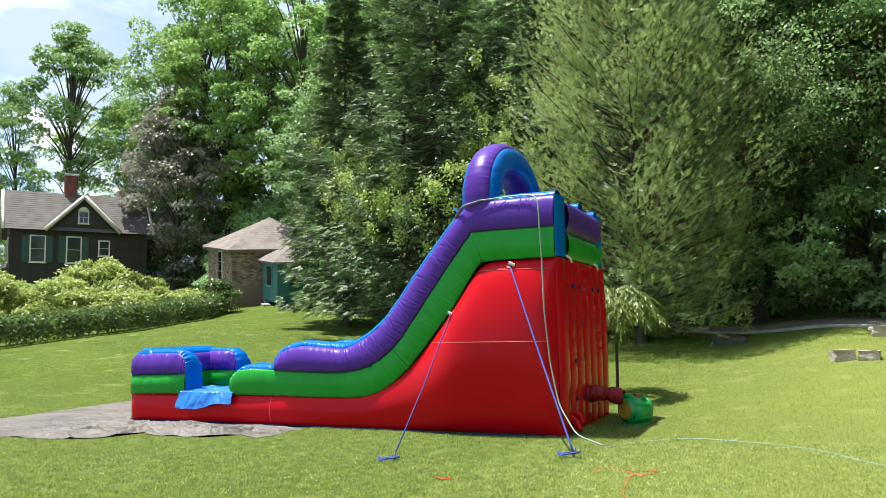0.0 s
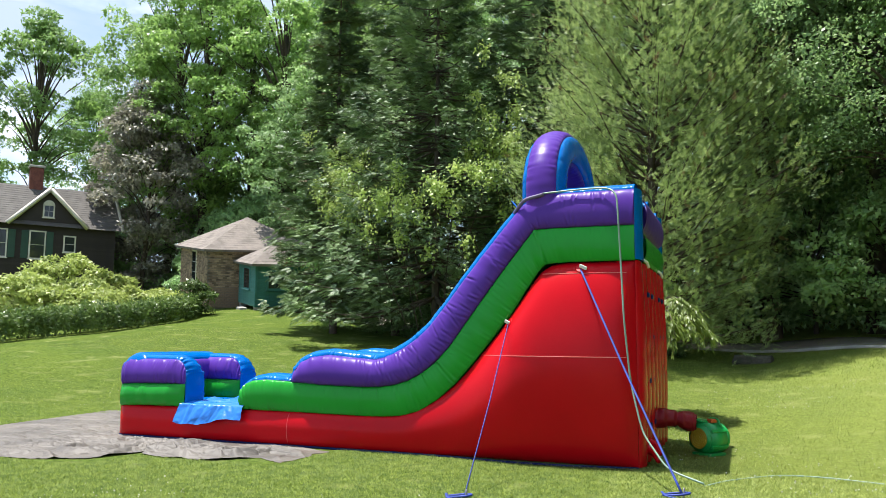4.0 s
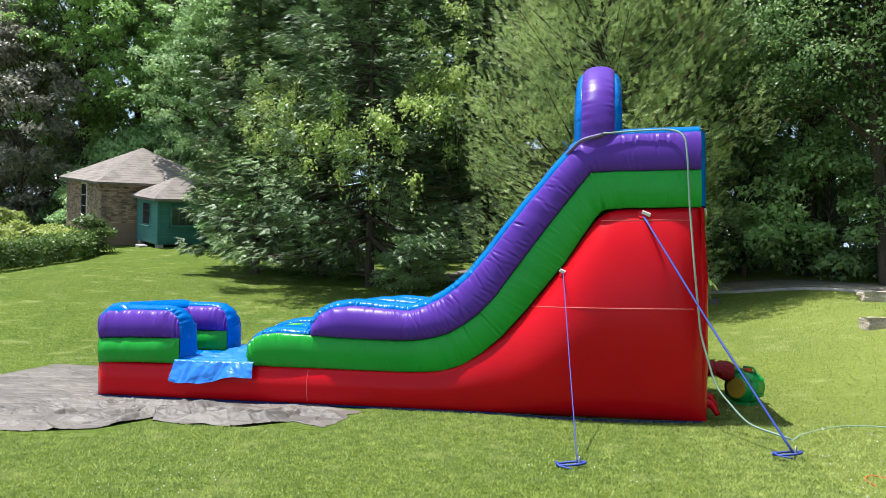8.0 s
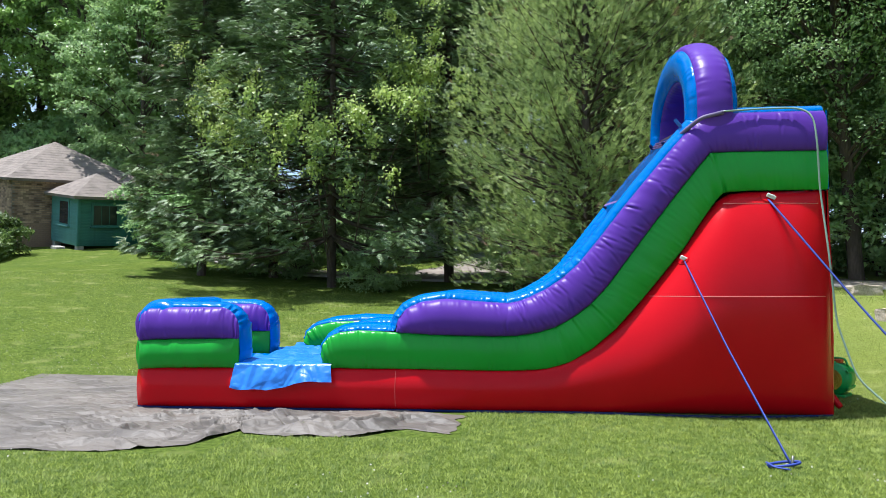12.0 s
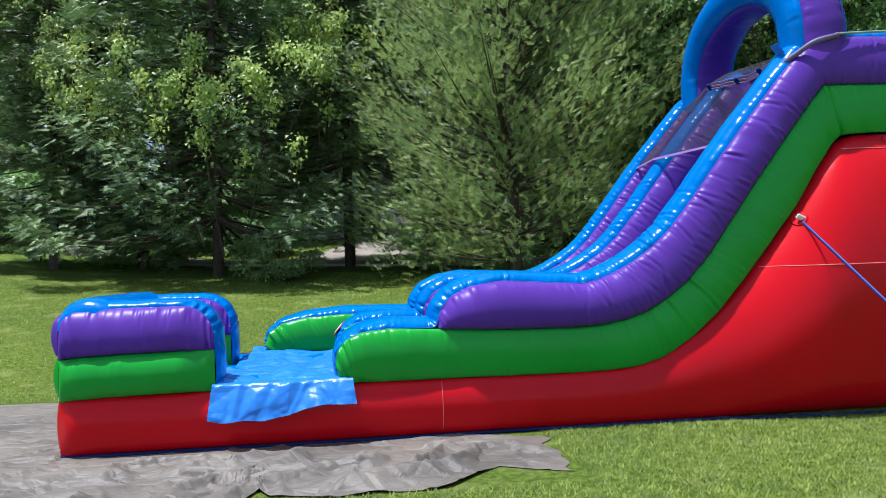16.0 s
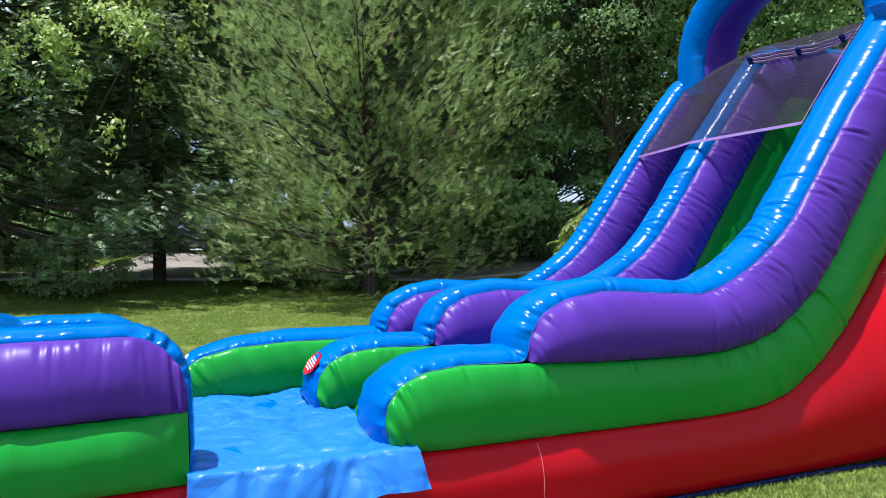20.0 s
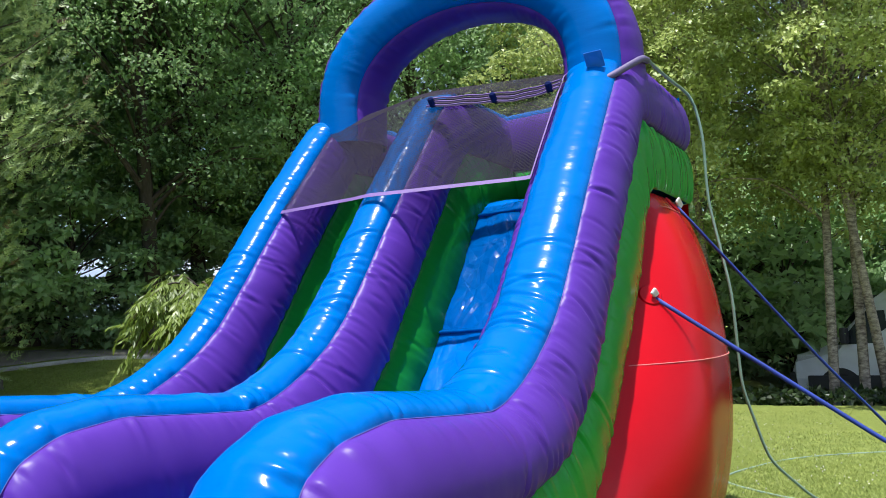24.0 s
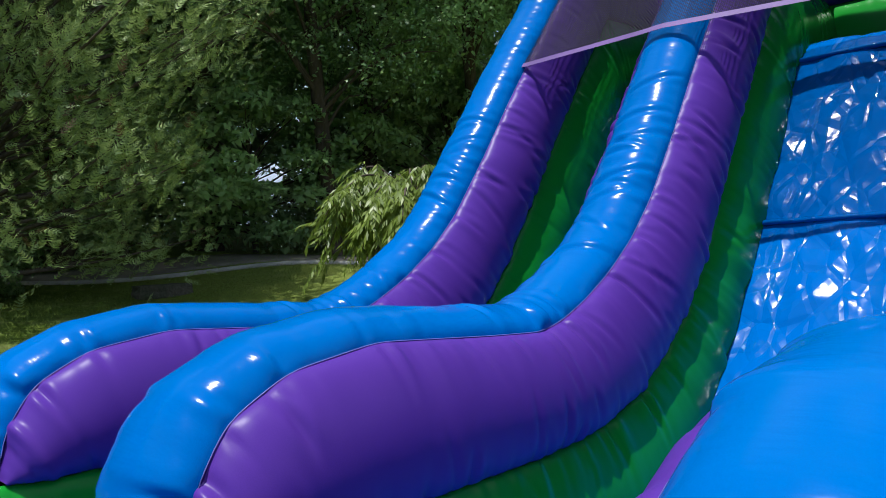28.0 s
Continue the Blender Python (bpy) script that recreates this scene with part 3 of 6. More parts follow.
def arm(y0, y1, length):
    xs = np.concatenate([[0, 0.02, 0.06, 0.13], np.linspace(0.25, length - 0.28, 5), length - np.array([0.22, 0.16, 0.10, 0.06, 0.03, 0.01, 0.0])])
    fat = np.sqrt(np.clip(1 - np.clip(1 - xs / 0.16, 0, 1) ** 2, 0, 1)) * np.clip(0.08 + 3.6 * (length - xs), 0, 1)
    drop = [ARM_TOP - 0.25 * (1 - math.sqrt(max(0, 1 - max(0, (x - length + 0.26) / 0.26) ** 2))) for x in xs]
    drop[-1] = 0.83
    drop = [z - 0.13 * (1 - math.sqrt(max(0, 1 - max(0, (0.15 - x) / 0.15) ** 2))) for x, z in zip(xs, drop)]
    low = [0.46 - 0.03 * math.exp(-x / 0.3) for x in xs]
    mid = [0.785 - 0.03 * math.exp(-x / 0.3) for x in xs]
    turn_in = 0.075 * np.sqrt(np.clip(np.minimum(xs / 0.2, (length - xs) / 0.2), 0, 1))
    for y, out in ((y0, (0, -1, 0)), (y1, (0, 1, 0))):
        panel("green_panel", [(x, y, z) for x, z in zip(xs, low)], [(x, y, z) for x, z in zip(xs, mid)], 0.10 * fat, out, GREEN, flip=out[1] > 0, soft=3, step=0.009, pucker=0.016)
        panel("purple_panel", [(x, y, z) for x, z in zip(xs, mid)], [(x, y - out[1] * w, z + 0.35 * w) for x, z, w in zip(xs, drop, turn_in)], 0.105 * fat, out, PURPLE, flip=out[1] > 0, pucker=0.018, step=0.009, soft=3, creases=16, crease_deep=0.007)
    arc = [(length - .26 + .26 * math.sin(u), ARM_TOP - .26 + .26 * math.cos(u)) for u in np.linspace(math.pi / 2, 0, 8)]
    line = np.array([(length, .46), (length + .01, .64)] + arc + [(x, ARM_TOP) for x in np.linspace(length - .4, 0.20, 6)] + [(0.15 - .15 * math.sin(u), ARM_TOP - .13 + .13 * math.cos(u)) for u in np.linspace(0.15, math.pi / 2, 6)])
    way = np.gradient(line, axis=0)
    up = np.stack([way[:, 1], np.zeros(len(line)), -way[:, 0]], 1)
    up /= np.linalg.norm(up, axis=1)[:, None]
    inset = 0.075 * np.sqrt(np.clip(np.minimum(line[:, 0] / 0.2, (length - line[:, 0]) / 0.2), 0, 1)) * (line[:, 1] > ARM_TOP - 0.2)
    panel("top_strip", [(x, y0 + w, z + 0.35 * w) for (x, z), w in zip(line, inset)], [(x, y1 - w, z + 0.35 * w) for (x, z), w in zip(line, inset)], [0.03, 0.035, 0.04, 0.045, 0.05, 0.055, 0.06] + [0.06] * (len(line) - 12) + [0.06, 0.055, 0.045, 0.03, 0.0], up, BLUE, "glossy blue top strip", rows=28, step=0.009,
          pucker=0.014, ripple=0.0007, flip=True, creases=2, crease_deep=0.006, crease_edge=False, edge=0.06)


arm(0.03, 0.45, 1.175)
arm(1.48, 1.90, 1.08)
ys = np.concatenate([[0.03, 0.05, 0.09, 0.16], np.linspace(0.3, 1.63, 8), [1.77, 1.84, 1.88, 1.90]])
round_y = np.sqrt(np.clip(1 - np.clip(1 - np.minimum(ys - 0.03, 1.90 - ys) / 0.16, 0, 1) ** 2, 0, 1))
top_z = ARM_TOP - 0.13 * (1 - round_y)
for x, out in ((0.0, (-1, 0, 0)), (0.42, (1, 0, 0))):
    panel("green_panel", [(x, y, .46) for y in ys], [(x, y, .785) for y in ys], 0.075 * round_y, out, GREEN, flip=out[0] < 0, soft=3)
    panel("purple_panel", [(x, y, .785) for y in ys], [(x, y, z) for y, z in zip(ys, top_z)], 0.09 * round_y, out, PURPLE, flip=out[0] < 0, soft=3)
panel("top_strip", [(0.0, y, z) for y, z in zip(ys, top_z)], [(0.42, y, z) for y, z in zip(ys, top_z)], 0.12 * round_y, (0, 0, 1), BLUE, "glossy blue top strip", rows=26, flip=True)

# the back wall of the platform between the long walls
ys = np.linspace(0.45, 2.48, 9)
for x, out in ((END + 0.01, (1, 0, 0)), (END - 0.40, (-1, 0, 0))):
    panel("green_panel", [(x, y, 2.42) for y in ys], [(x, y, 2.80) for y in ys], 0.08, out, GREEN, flip=out[0] < 0)
    panel("purple_panel", [(x, y, 2.80) for y in ys], [(x, y, 3.24) for y in ys], 0.09, out, PURPLE, flip=out[0] < 0)
panel("top_strip", [(END - 0.40, y, 3.24) for y in ys], [(END - 0.02, y, 3.24) for y in ys], 0.08, (0, 0, 1), BLUE, flip=True)

# the red base
RED_X = [0, .3, .8, 1.4, 2.13] + [s[0] for s in LOWMID]
RED_Z = [.46, .46, .46, .46, .465] + [s[1] for s in LOWMID]


def red_bulge(x, z):
    tall = step01((z - 0.45) / 1.5)
    back = math.sqrt(max(0.0, 1 - max(0.0, (x - 6.3) / (END - 6.3)) ** 2.5))
    front = math.sqrt(max(0.0, 1 - max(0.0, 1 - x / 0.14) ** 2))
    return (0.095 + 0.29 * tall) * (0.15 + 0.85 * back) * front


RED_D = np.linspace(0, END, 90)
RED_S = smoothed(np.stack([RED_D, np.interp(RED_D, RED_X, RED_Z)], 1), 5)[:, 1]
for y, sign in ((0.04, -1), (2.88, 1)):
    panel("red_panel", [(x, y, 0.015) for x in RED_D], [(x, y - sign * 0.07 * float(step01((z - 0.5) / 0.6)), z) for x, z in zip(RED_D, RED_S)], [red_bulge(x, z) for x, z in zip(RED_D, RED_S)],
          (0, sign, 0), RED, "smooth red side panel", rows=44, pucker=0.006, power=0.62, flip=sign > 0, edge=0.05)
ys = np.concatenate([[0.04, 0.06, 0.1, 0.16], np.linspace(0.3, 2.6, 6), [2.76, 2.82, 2.86, 2.88]])
round_y = np.sqrt(np.clip(1 - np.clip(1 - np.minimum(ys - 0.04, 2.88 - ys) / 0.14, 0, 1) ** 2, 0, 1))
panel("red_panel", [(0.0, y, 0.015) for y in ys], [(0.0, y, .46) for y in ys], 0.055 * round_y, (-1, 0, 0), RED, flip=True, soft=3)
cols = np.linspace(0.04, 2.88, 8)
for i in range(7):
    zs = (0.02, 0.8, 1.6, 2.41)
    panel("climb_column", [(END, cols[i], z) for z in zs], [(END, cols[i + 1], z) for z in zs], (0.07, 0.09, 0.09, 0.05), (1, 0, 0), RED, flip=True, pucker=0.012, folds=0.02)
# navy blocks give the shade inside the climbing pockets, which are not hollowed out
for i in (1, 2, 4, 5):
    for z in (0.42, 0.95, 1.48, 2.0):
        part("step_pocket", box(0.03, 0.10, 0.06, 0.008, (END + 0.075, (cols[i] + cols[i + 1]) / 2, z)), NAVY, slide, "navy block for a shaded climbing pocket")
for i in (1, 5):
    tube("grab_strap", [(END + .02, cols[i], 2.47), (END + .09, cols[i] + .03, 2.42), (END + .10, cols[i] + .08, 2.36)], 0.018, WHITE, slide, sides=6, n=8)
# stitched seams and the base hem
tube("base_hem", [(x, 0.045 - 0.5 * red_bulge(x, z), 0.012) for x, z in zip(RED_X, RED_Z)], 0.016, NAVY, slide, "navy base hem", sides=6, n=60)


def red_surface(x, z):
    top = np.interp(x, RED_X, RED_Z)
    v = (z - 0.015) / (top - 0.015)
    return (x, 0.04 - red_bulge(x, top) * max(0.0, 1 - (2 * v - 1) ** 2) ** 0.62 + 0.07 * v * float(step01((top - 0.5) / 0.6)) - 0.004, z)


tube("stitched_seam", [red_surface(x, 1.27) for x in np.linspace(5.72, 7.5, 16)], 0.0035, THREAD, slide, sides=5, n=30)
tube("stitched_seam", [red_surface(x, 2.26) for x in np.linspace(6.5, 7.5, 12)], 0.0035, THREAD, slide, sides=5, n=24)
tube("stitched_seam", [red_surface(2.96, z) for z in np.linspace(0.06, 0.44, 8)], 0.0022, THREAD, slide, sides=5, n=12)

# lane floors with the wrinkled blue liner
FLOOR = [(0.40, .50), (2.1, .495), (4.2, .50), (4.55, .52), (4.83, .60), (5.08, .74), (5.33, .96), (5.58, 1.24), (5.83, 1.55), (6.08, 1.86), (6.3, 2.17),
         (6.46, 2.38), (6.60, 2.47), (6.85, 2.49), (7.25, 2.49)]


def crumple(a, b, seed):
    """Sharp-edged creases of a loose plastic sheet, running aslant."""
    d1 = noise.voronoi(Vector((a * 2.4 + b * 1.6, b * 3.4 - a * 1.9, seed)))[0]
    d2 = noise.voronoi(Vector((a * 6.5 - b * 5.0, b * 9.0 + a * 5.0, seed + 3)))[0]
    return 0.022 * min(0.6, d1[1] - d1[0]) + 0.006 * min(0.5, d2[1] - d2[0]) + 0.014 * noise.noise(Vector((a * 2, b * 3, seed)))


def liner(y0, y1, x0, name="lane_liner", lift=0.0):
    p = smoothed(resample([q for q in [(x0, .50)] + FLOOR if q[0] >= x0], 420), 25)
    v = np.linspace(y0, y1, 60)
    t = np.gradient(p, axis=0)
    nrm = np.stack([-t[:, 1], t[:, 0]], 1)
    nrm /= np.linalg.norm(nrm, axis=1)[:, None]
    q = np.empty((len(p), len(v), 3))
    for i in range(len(p)):
        for j in range(len(v)):
            w = crumple(p[i, 0] + 0.8 * p[i, 1], v[j], 1.0)
            w *= min(1, 8 * min(j, len(v) - 1 - j) / len(v) + 0.1)
            q[i, j] = (p[i, 0] + nrm[i, 0] * (w + lift), v[j], p[i, 1] + nrm[i, 1] * (w + lift))
    sheet(name, q, LINER, slide, "wrinkled glossy blue liner")


liner(0.36, 1.405, 0.40)
liner(1.66, 2.43, 0.40)
for y0, y1 in ((0.40, 1.38), (1.70, 2.40)):
    for s, (x, z, ex, ez) in enumerate(((5.79, 1.50, 0.01, -0.008), (6.43, 2.335, 0.01, -0.008))):
        tube("liner_fold", [(x, y0, z + .012), (x + .01, (y0 + y1) / 2, z + .02), (x, y1, z + .012)], 0.028, LINER, slide, sides=8, n=10, flat=0.5)
# landing floor between the bumper and the noses, with the liner hanging over the near edge
nx, ny = 90, 200
q = np.empty((nx, ny, 3))
for i in range(nx):
    u = i / (nx - 1)
    x = 1.16 + 1.09 * u
    drop = 0.245 + 0.035 * math.sin(u * 5 + 0.3) - 0.03 * step01((u - 0.45) / 0.2) + 0.02 * noise.noise(Vector((u * 6, 0, 0)))
    for j in range(ny):
        s = j / (ny - 1) * (2.72 + drop)
        w = 2.7 * crumple(x * 1.2, s * 0.9, 7.0) - 0.01
        if s < drop:
            q[i, j] = (x + 0.05 * (1 - s / drop) * (u - 0.5), -0.05 - 1.0 * abs(w) - 0.10 * (1 - s / drop), .515 - drop + s)
        else:
            y = s - drop - 0.03
            r = step01(y / 0.1)
            q[i, j] = (x, y, .515 + (w + 0.01) * (0.3 + 0.7 * r))
sheet("landing_liner", q, LANDING, slide, "loose wrinkled blue liner hanging over the edge")
mesh("landing_floor", [(0.05, 0.05, .44), (4.6, 0.05, .44), (4.6, 2.87, .44), (0.05, 2.87, .44)], [(0, 1, 2, 3)], RED, slide)

# the arch over the top: blue front and back, purple outside and inside
U = np.linspace(0, math.pi, 40)
AX, AY, AZ = 6.46, 1.33, 3.26
RO, RI, HO, HI = 1.25, 0.88, 0.99, 0.63


def arch_line(r, h, x):
    arc = [(x, AY - r * math.cos(u), AZ + h * max(0.0, math.sin(u)) ** 0.85) for u in U]
    return [(x, AY - r, AZ - 0.22)] + arc + [(x, AY + r, AZ - 0.22)]


def radial():
    ways = [(0, -math.cos(u), math.sin(u) + 0.02) for u in U]
    return [(0, -1, 0)] + ways + [(0, 1, 0)]


F0, F1 = AX - 0.19, AX + 0.19
panel("arch_front", arch_line(RI, HI, F0), arch_line(RO, HO, F0), 0.09, (-1, 0, 0), BLUE, flip=False, pucker=0.008)
panel("arch_back", arch_line(RI, HI, F1), arch_line(RO, HO, F1), 0.09, (1, 0, 0), BLUE, flip=True, pucker=0.008)
panel("arch_outside", arch_line(RO, HO, F0), arch_line(RO, HO, F1), 0.09, radial(), PURPLE, pucker=0.009)
panel("arch_inside", arch_line(RI, HI, F0), arch_line(RI, HI, F1), 0.07, [(-a, -b, -c) for a, b, c in radial()], PURPLE, flip=True, pucker=0.009)

# safety net over the top of the lanes
NET_X, NET_Z = [s[2] for s in MIDTOP[8:]], [s[3] for s in MIDTOP[8:]]


def net_point(u, v):
    """u across from the near to the far wall, v up from the purple hem to the arch."""
    y = 0.45 + 2.0 * u
    over = float(np.interp(y, [0.5, 1.42, 1.54, 1.66, 2.40], [0, 0.92, 1, 0.92, 0]))
    edge = min(u, 1 - u)
    foot = float(np.interp(y, [0.45, 1.42, 1.66, 2.45], [5.56, 5.53, 5.53, 5.60]))
    x = foot + (6.36 - foot) * v
    z = float(np.interp(x, NET_X, NET_Z))
    sag = 0.09 * math.sin(v * math.pi) * (1 - over) * min(1, 6 * edge)
    return Vector((x, y, z)) + Vector((-0.8, 0, 0.6)) * (0.105 * over + 0.02 - sag)


def net_mesh():
    verts, faces = [], []
    def thread(points, w):
        for a, b in zip(points, points[1:]):
            d = (b - a).normalized()
            s = d.cross(Vector((-0.8, 0, 0.6))).normalized() * w
            k = len(verts)
            verts.extend([a - s, a + s, b + s, b - s])
            faces.append((k, k + 1, k + 2, k + 3))
    nu, nv = 220, 126
    for i in range(nu + 1):
        thread([net_point(i / nu, v) for v in np.linspace(0, 1, 12)], 0.0014)
    for j in range(nv + 1):
        thread([net_point(u, j / nv) for u in np.linspace(0, 1, 40)], 0.0014)
    mesh("safety_net", verts, faces, BLACKNET, slide, "black mesh safety net")


net_mesh()
sheet("net_hem", np.array([[net_point(u, 0) + Vector((0.006 - w * 0.6, 0, 0.012 - w * 0.8)) for w in (-0.016, 0.0, 0.016)] for u in np.linspace(0, 1, 60)]), LILAC, slide, "purple webbing hem")
# the zipped opening in the net over the near lane: a dark double band edged with webbing
ZIP_V = (0.703, 0.737, 0.772)
sheet("zip_band", np.array([[net_point(u, v) + Vector((-0.012, 0, 0.010)) for v in np.linspace(0.70, 0.775, 5)] for u in np.linspace(0.0, 0.48, 40)]), NETBAND, slide, "dark zip band across the net")
for v0 in ZIP_V:
    tube("zip_cord", [net_point(u, v0 + 0.004 * math.sin(u * 60)) + Vector((-.022, 0, .018)) for u in np.linspace(0.0, 0.48, 30)], 0.0055, LILAC, slide, sides=6, n=50)
for u in (0.035, 0.235, 0.46):
    p = net_point(u, 0.735)
    part("buckle", box(0.035, 0.045, 0.075, 0.012), NAVY, slide, "navy buckle", at=pose(p.x - .03, p.y, p.z - .02, 0, -38, 0))
sheet("net_side_hem", np.array([[net_point(0.0, v) + Vector((-0.01, w, 0.008)) for w in (-0.005, 0.0, 0.005)] for v in np.linspace(0, 1, 30)]), LILAC, slide, "purple webbing hem")
part("patch", box(0.006, 0.12, 0.11, 0.002), LANDING, slide, at=pose(6.12, 0.20, 3.14, 0, -38, 0))

# sprinkler sleeve and hose at the foot of the arch
tube("hose_sleeve", [(6.02, 0.42, 2.95), (6.10, 0.12, 3.05), (6.28, -0.05, 3.19), (6.52, -0.02, 3.25)], 0.023, SLEEVE, slide, "grey-purple hose sleeve", sides=10, n=24, soft=5)
tube("hose", [(6.5, -0.02, 3.26), (6.9, 0.0, 3.285), (7.3, -0.01, 3.29), (7.42, -0.10, 3.21), (7.44, -0.15, 2.9), (7.46, -0.14, 2.4), (7.50, -0.24, 1.7), (7.56, -0.24, 1.0),
               (7.70, -0.36, 0.45), (7.98, -0.62, 0.12), (8.35, -0.80, 0.03)], 0.011, HOSE, slide, "pale green garden hose", sides=8, n=90, soft=7)

# anchor rings, straps and stakes
RINGS = ((6.075, 1.665, (6.34, -2.36, 0.0), 0.0055, 2.6), (6.97, 2.325, (8.2, -1.62, 0.03), 0.014, 0.7))
for x, z, foot, half, flat in RINGS:
    p = Vector(red_surface(x, z))
    bm = bmesh.new()
    bmesh.ops.create_cone(bm, cap_ends=True, segments=20, radius1=0.075, radius2=0.065, depth=0.012)
    along, rise = Vector(red_surface(x + 0.05, z)) - Vector(red_surface(x - 0.05, z)), Vector(red_surface(x, z + 0.05)) - Vector(red_surface(x, z - 0.05))
    face = along.cross(rise).normalized()
    part("anchor_patch", bm, RED, slide, at=Matrix.Translation(p + face * 0.004) @ face.to_track_quat("Z", "Y").to_matrix().to_4x4())
    part("strap_tag", box(0.10, 0.02, 0.045, 0.006), WHITE, slide, "white webbing loop", at=Matrix.Translation(p + face * 0.035 + Vector((0.02, 0, -0.03))) @ pose(0, 0, 0, 30, 25, 0))
    f = Vector(foot)
    tube("anchor_strap", [p + Vector((0, -0.03, -0.02)), p.lerp(f, 0.5) + Vector((0, 0, -0.03)), f + Vector((0, 0, 0.03))], half, STRAP, slide, "blue webbing anchor strap", sides=6, n=24, soft=3, flat=flat)
    loop = [f + Vector((-0.05 + 0.12 * math.cos(a), 0.06 * math.sin(a), 0.028 + 0.016 * math.cos(a))) for a in np.linspace(0, 2 * math.pi, 22)]
    tube("stake_loop", loop, 0.011, STRAP, slide, "blue-taped ground stake", sides=6, n=30)
    tube("stake", [f + Vector((0.02, 0, 0.09)), f + Vector((0.0, 0, -0.12))], 0.011, STEEL, slide, sides=6, n=4)
    tube("strap_tail", [f + Vector((-0.18, 0, 0.04)), f + Vector((-0.14, -.08, 0.02)), f + Vector((-0.04, -0.12, 0.012))], 0.014, STRAP, slide, sides=6, n=8, flat=0.4)

# warning label on the middle nose, a small white tag on the far nose
def nose_label(name, x, y, z, rx, rz, w, h, mat, text_mat, bars, label):
    bm = bmesh.new()
    bmesh.ops.create_circle(bm, cap_ends=True, segments=8, radius=1.0, matrix=pose(0, 0, 0, 0, 0, 22.5))
    bmesh.ops.scale(bm, vec=(w / 2, h / 2, 1), verts=bm.verts)
    bmesh.ops.solidify(bm, geom=bm.faces[:], thickness=0.004)
    ob = part(name, bm, mat, slide, label, at=pose(x, y, z, 0, rx, 0) @ pose(0, 0, 0, 0, 0, rz))
    for k, (yy, ww) in enumerate(bars):
        part("text_bar", box(ww, 0.010, 0.003, 0, (0, yy, 0.004)), text_mat, ob)


nose_label("warning_label", 2.119, 1.525, 0.797, -50, 80, 0.27, 0.185, RED, WHITE, ((0.045, .12), (0.025, .18), (0.005, .2), (-0.015, .18), (-0.035, .13)), "red oval warning label with white print")
nose_label("maker_tag", 1.383, 2.50, 0.796, -50, 90, 0.15, 0.10, WHITE, NAVY, ((0.015, .07), (-0.01, .09)), "small white tag")

# ---- blower ----
blower = thing("blower", "green electric air blower with a yellow intake on the grass", "blower", (8.27, 1.62, float(height(8.27, 1.62)) - 0.005), -38)
def drum(r0, r1, y0, y1, z=0.225, segments=36):
    """A drum about the blower's axis, with rounded rims."""
    bm = bmesh.new()
    bmesh.ops.create_cone(bm, cap_ends=True, segments=segments, radius1=r0, radius2=r1, depth=y1 - y0, matrix=pose(0, (y0 + y1) / 2, z, 90, 0, 0))
    bmesh.ops.bevel(bm, geom=[e for e in bm.edges if not e.is_boundary and len({round(v.co.y, 4) for v in e.verts}) == 1], offset=0.014, segments=2, affect="EDGES")
    return bm


part("housing", drum(0.20, 0.20, -0.10, 0.17), BLOWER_G, blower, smooth=True)
part("rear_cover", drum(0.185, 0.185, 0.168, 0.235), BLOWER_G, blower, smooth=True)
part("front_ring", drum(0.165, 0.185, -0.15, -0.102), BLOWER_G, blower, smooth=True)
part("intake", drum(0.128, 0.135, -0.168, -0.148), BLOWER_Y, blower, "dusty yellow intake grille")
for r in (0.035, 0.065, 0.095, 0.122):
    tube("grille_ring", [(r * math.cos(a), -0.172, 0.225 + r * math.sin(a)) for a in np.linspace(0, 2 * math.pi, 20)], 0.0045, BLOWER_Y, blower, sides=5, n=20)
for a in range(0, 360, 60):
    part("rim_lug", box(0.045, 0.30, 0.018, 0.005, (0, 0.035, 0.198)), BLOWER_G, blower, at=pose(0, 0, 0.225, 0, a, 0))
part("outlet", box(0.26, 0.22, 0.15, 0.02, (-0.13, 0.02, 0.30), 2), BLOWER_G, blower)
part("foot", box(0.30, 0.32, 0.04, 0.01, (0, 0.03, 0)), BLOWER_G, blower)
part("switch_box", box(0.09, 0.10, 0.05, 0.01, (0.04, 0.05, 0.415)), ORANGE, blower, "orange switch box")
tube("handle", [(-0.05, 0.10, 0.41), (-0.05, 0.10, 0.475), (0.10, 0.10, 0.465), (0.13, 0.10, 0.38)], 0.014, BLOWER_G, blower, sides=8, n=14, soft=3)
p = resample([(7.60, 1.42, 0.44), (7.75, 1.44, 0.47), (7.9, 1.48, 0.46), (8.03, 1.54, 0.43), (8.15, 1.585, 0.41)], 60)
r = 0.13 + 0.014 * noise1(60, 4, rng) + 0.018 * np.sin(np.linspace(0, 9, 60))
r[-4:] = 0.125
a = np.linspace(0, 2 * np.pi, 28, endpoint=False)
ring = p[:, None] + np.stack([np.zeros((60, 28)), r[:, None] * np.cos(a), r[:, None] * np.sin(a) * 0.85], -1)
ring += (0.008 * np.sin(7 * a)[None, :, None] * noise1(60, 5, rng)[:, None, None])
sheet("inflation_tube", ring, DARKRED, slide, "maroon inflation tube to the blower", closed_v=True)
for q in ((7.68, 0.42, 0.16), (7.70, 0.60, 0.22)):
    p = resample([(7.60, q[1], q[2] + .05), (7.74, q[1] - .05, q[2]), (7.80, q[1] - .12, q[2] - .1)], 16)
    tube("spare_sleeve", p, 0.06, RED, slide, "tied-off red sleeve", sides=10, n=16, taper=0.5)

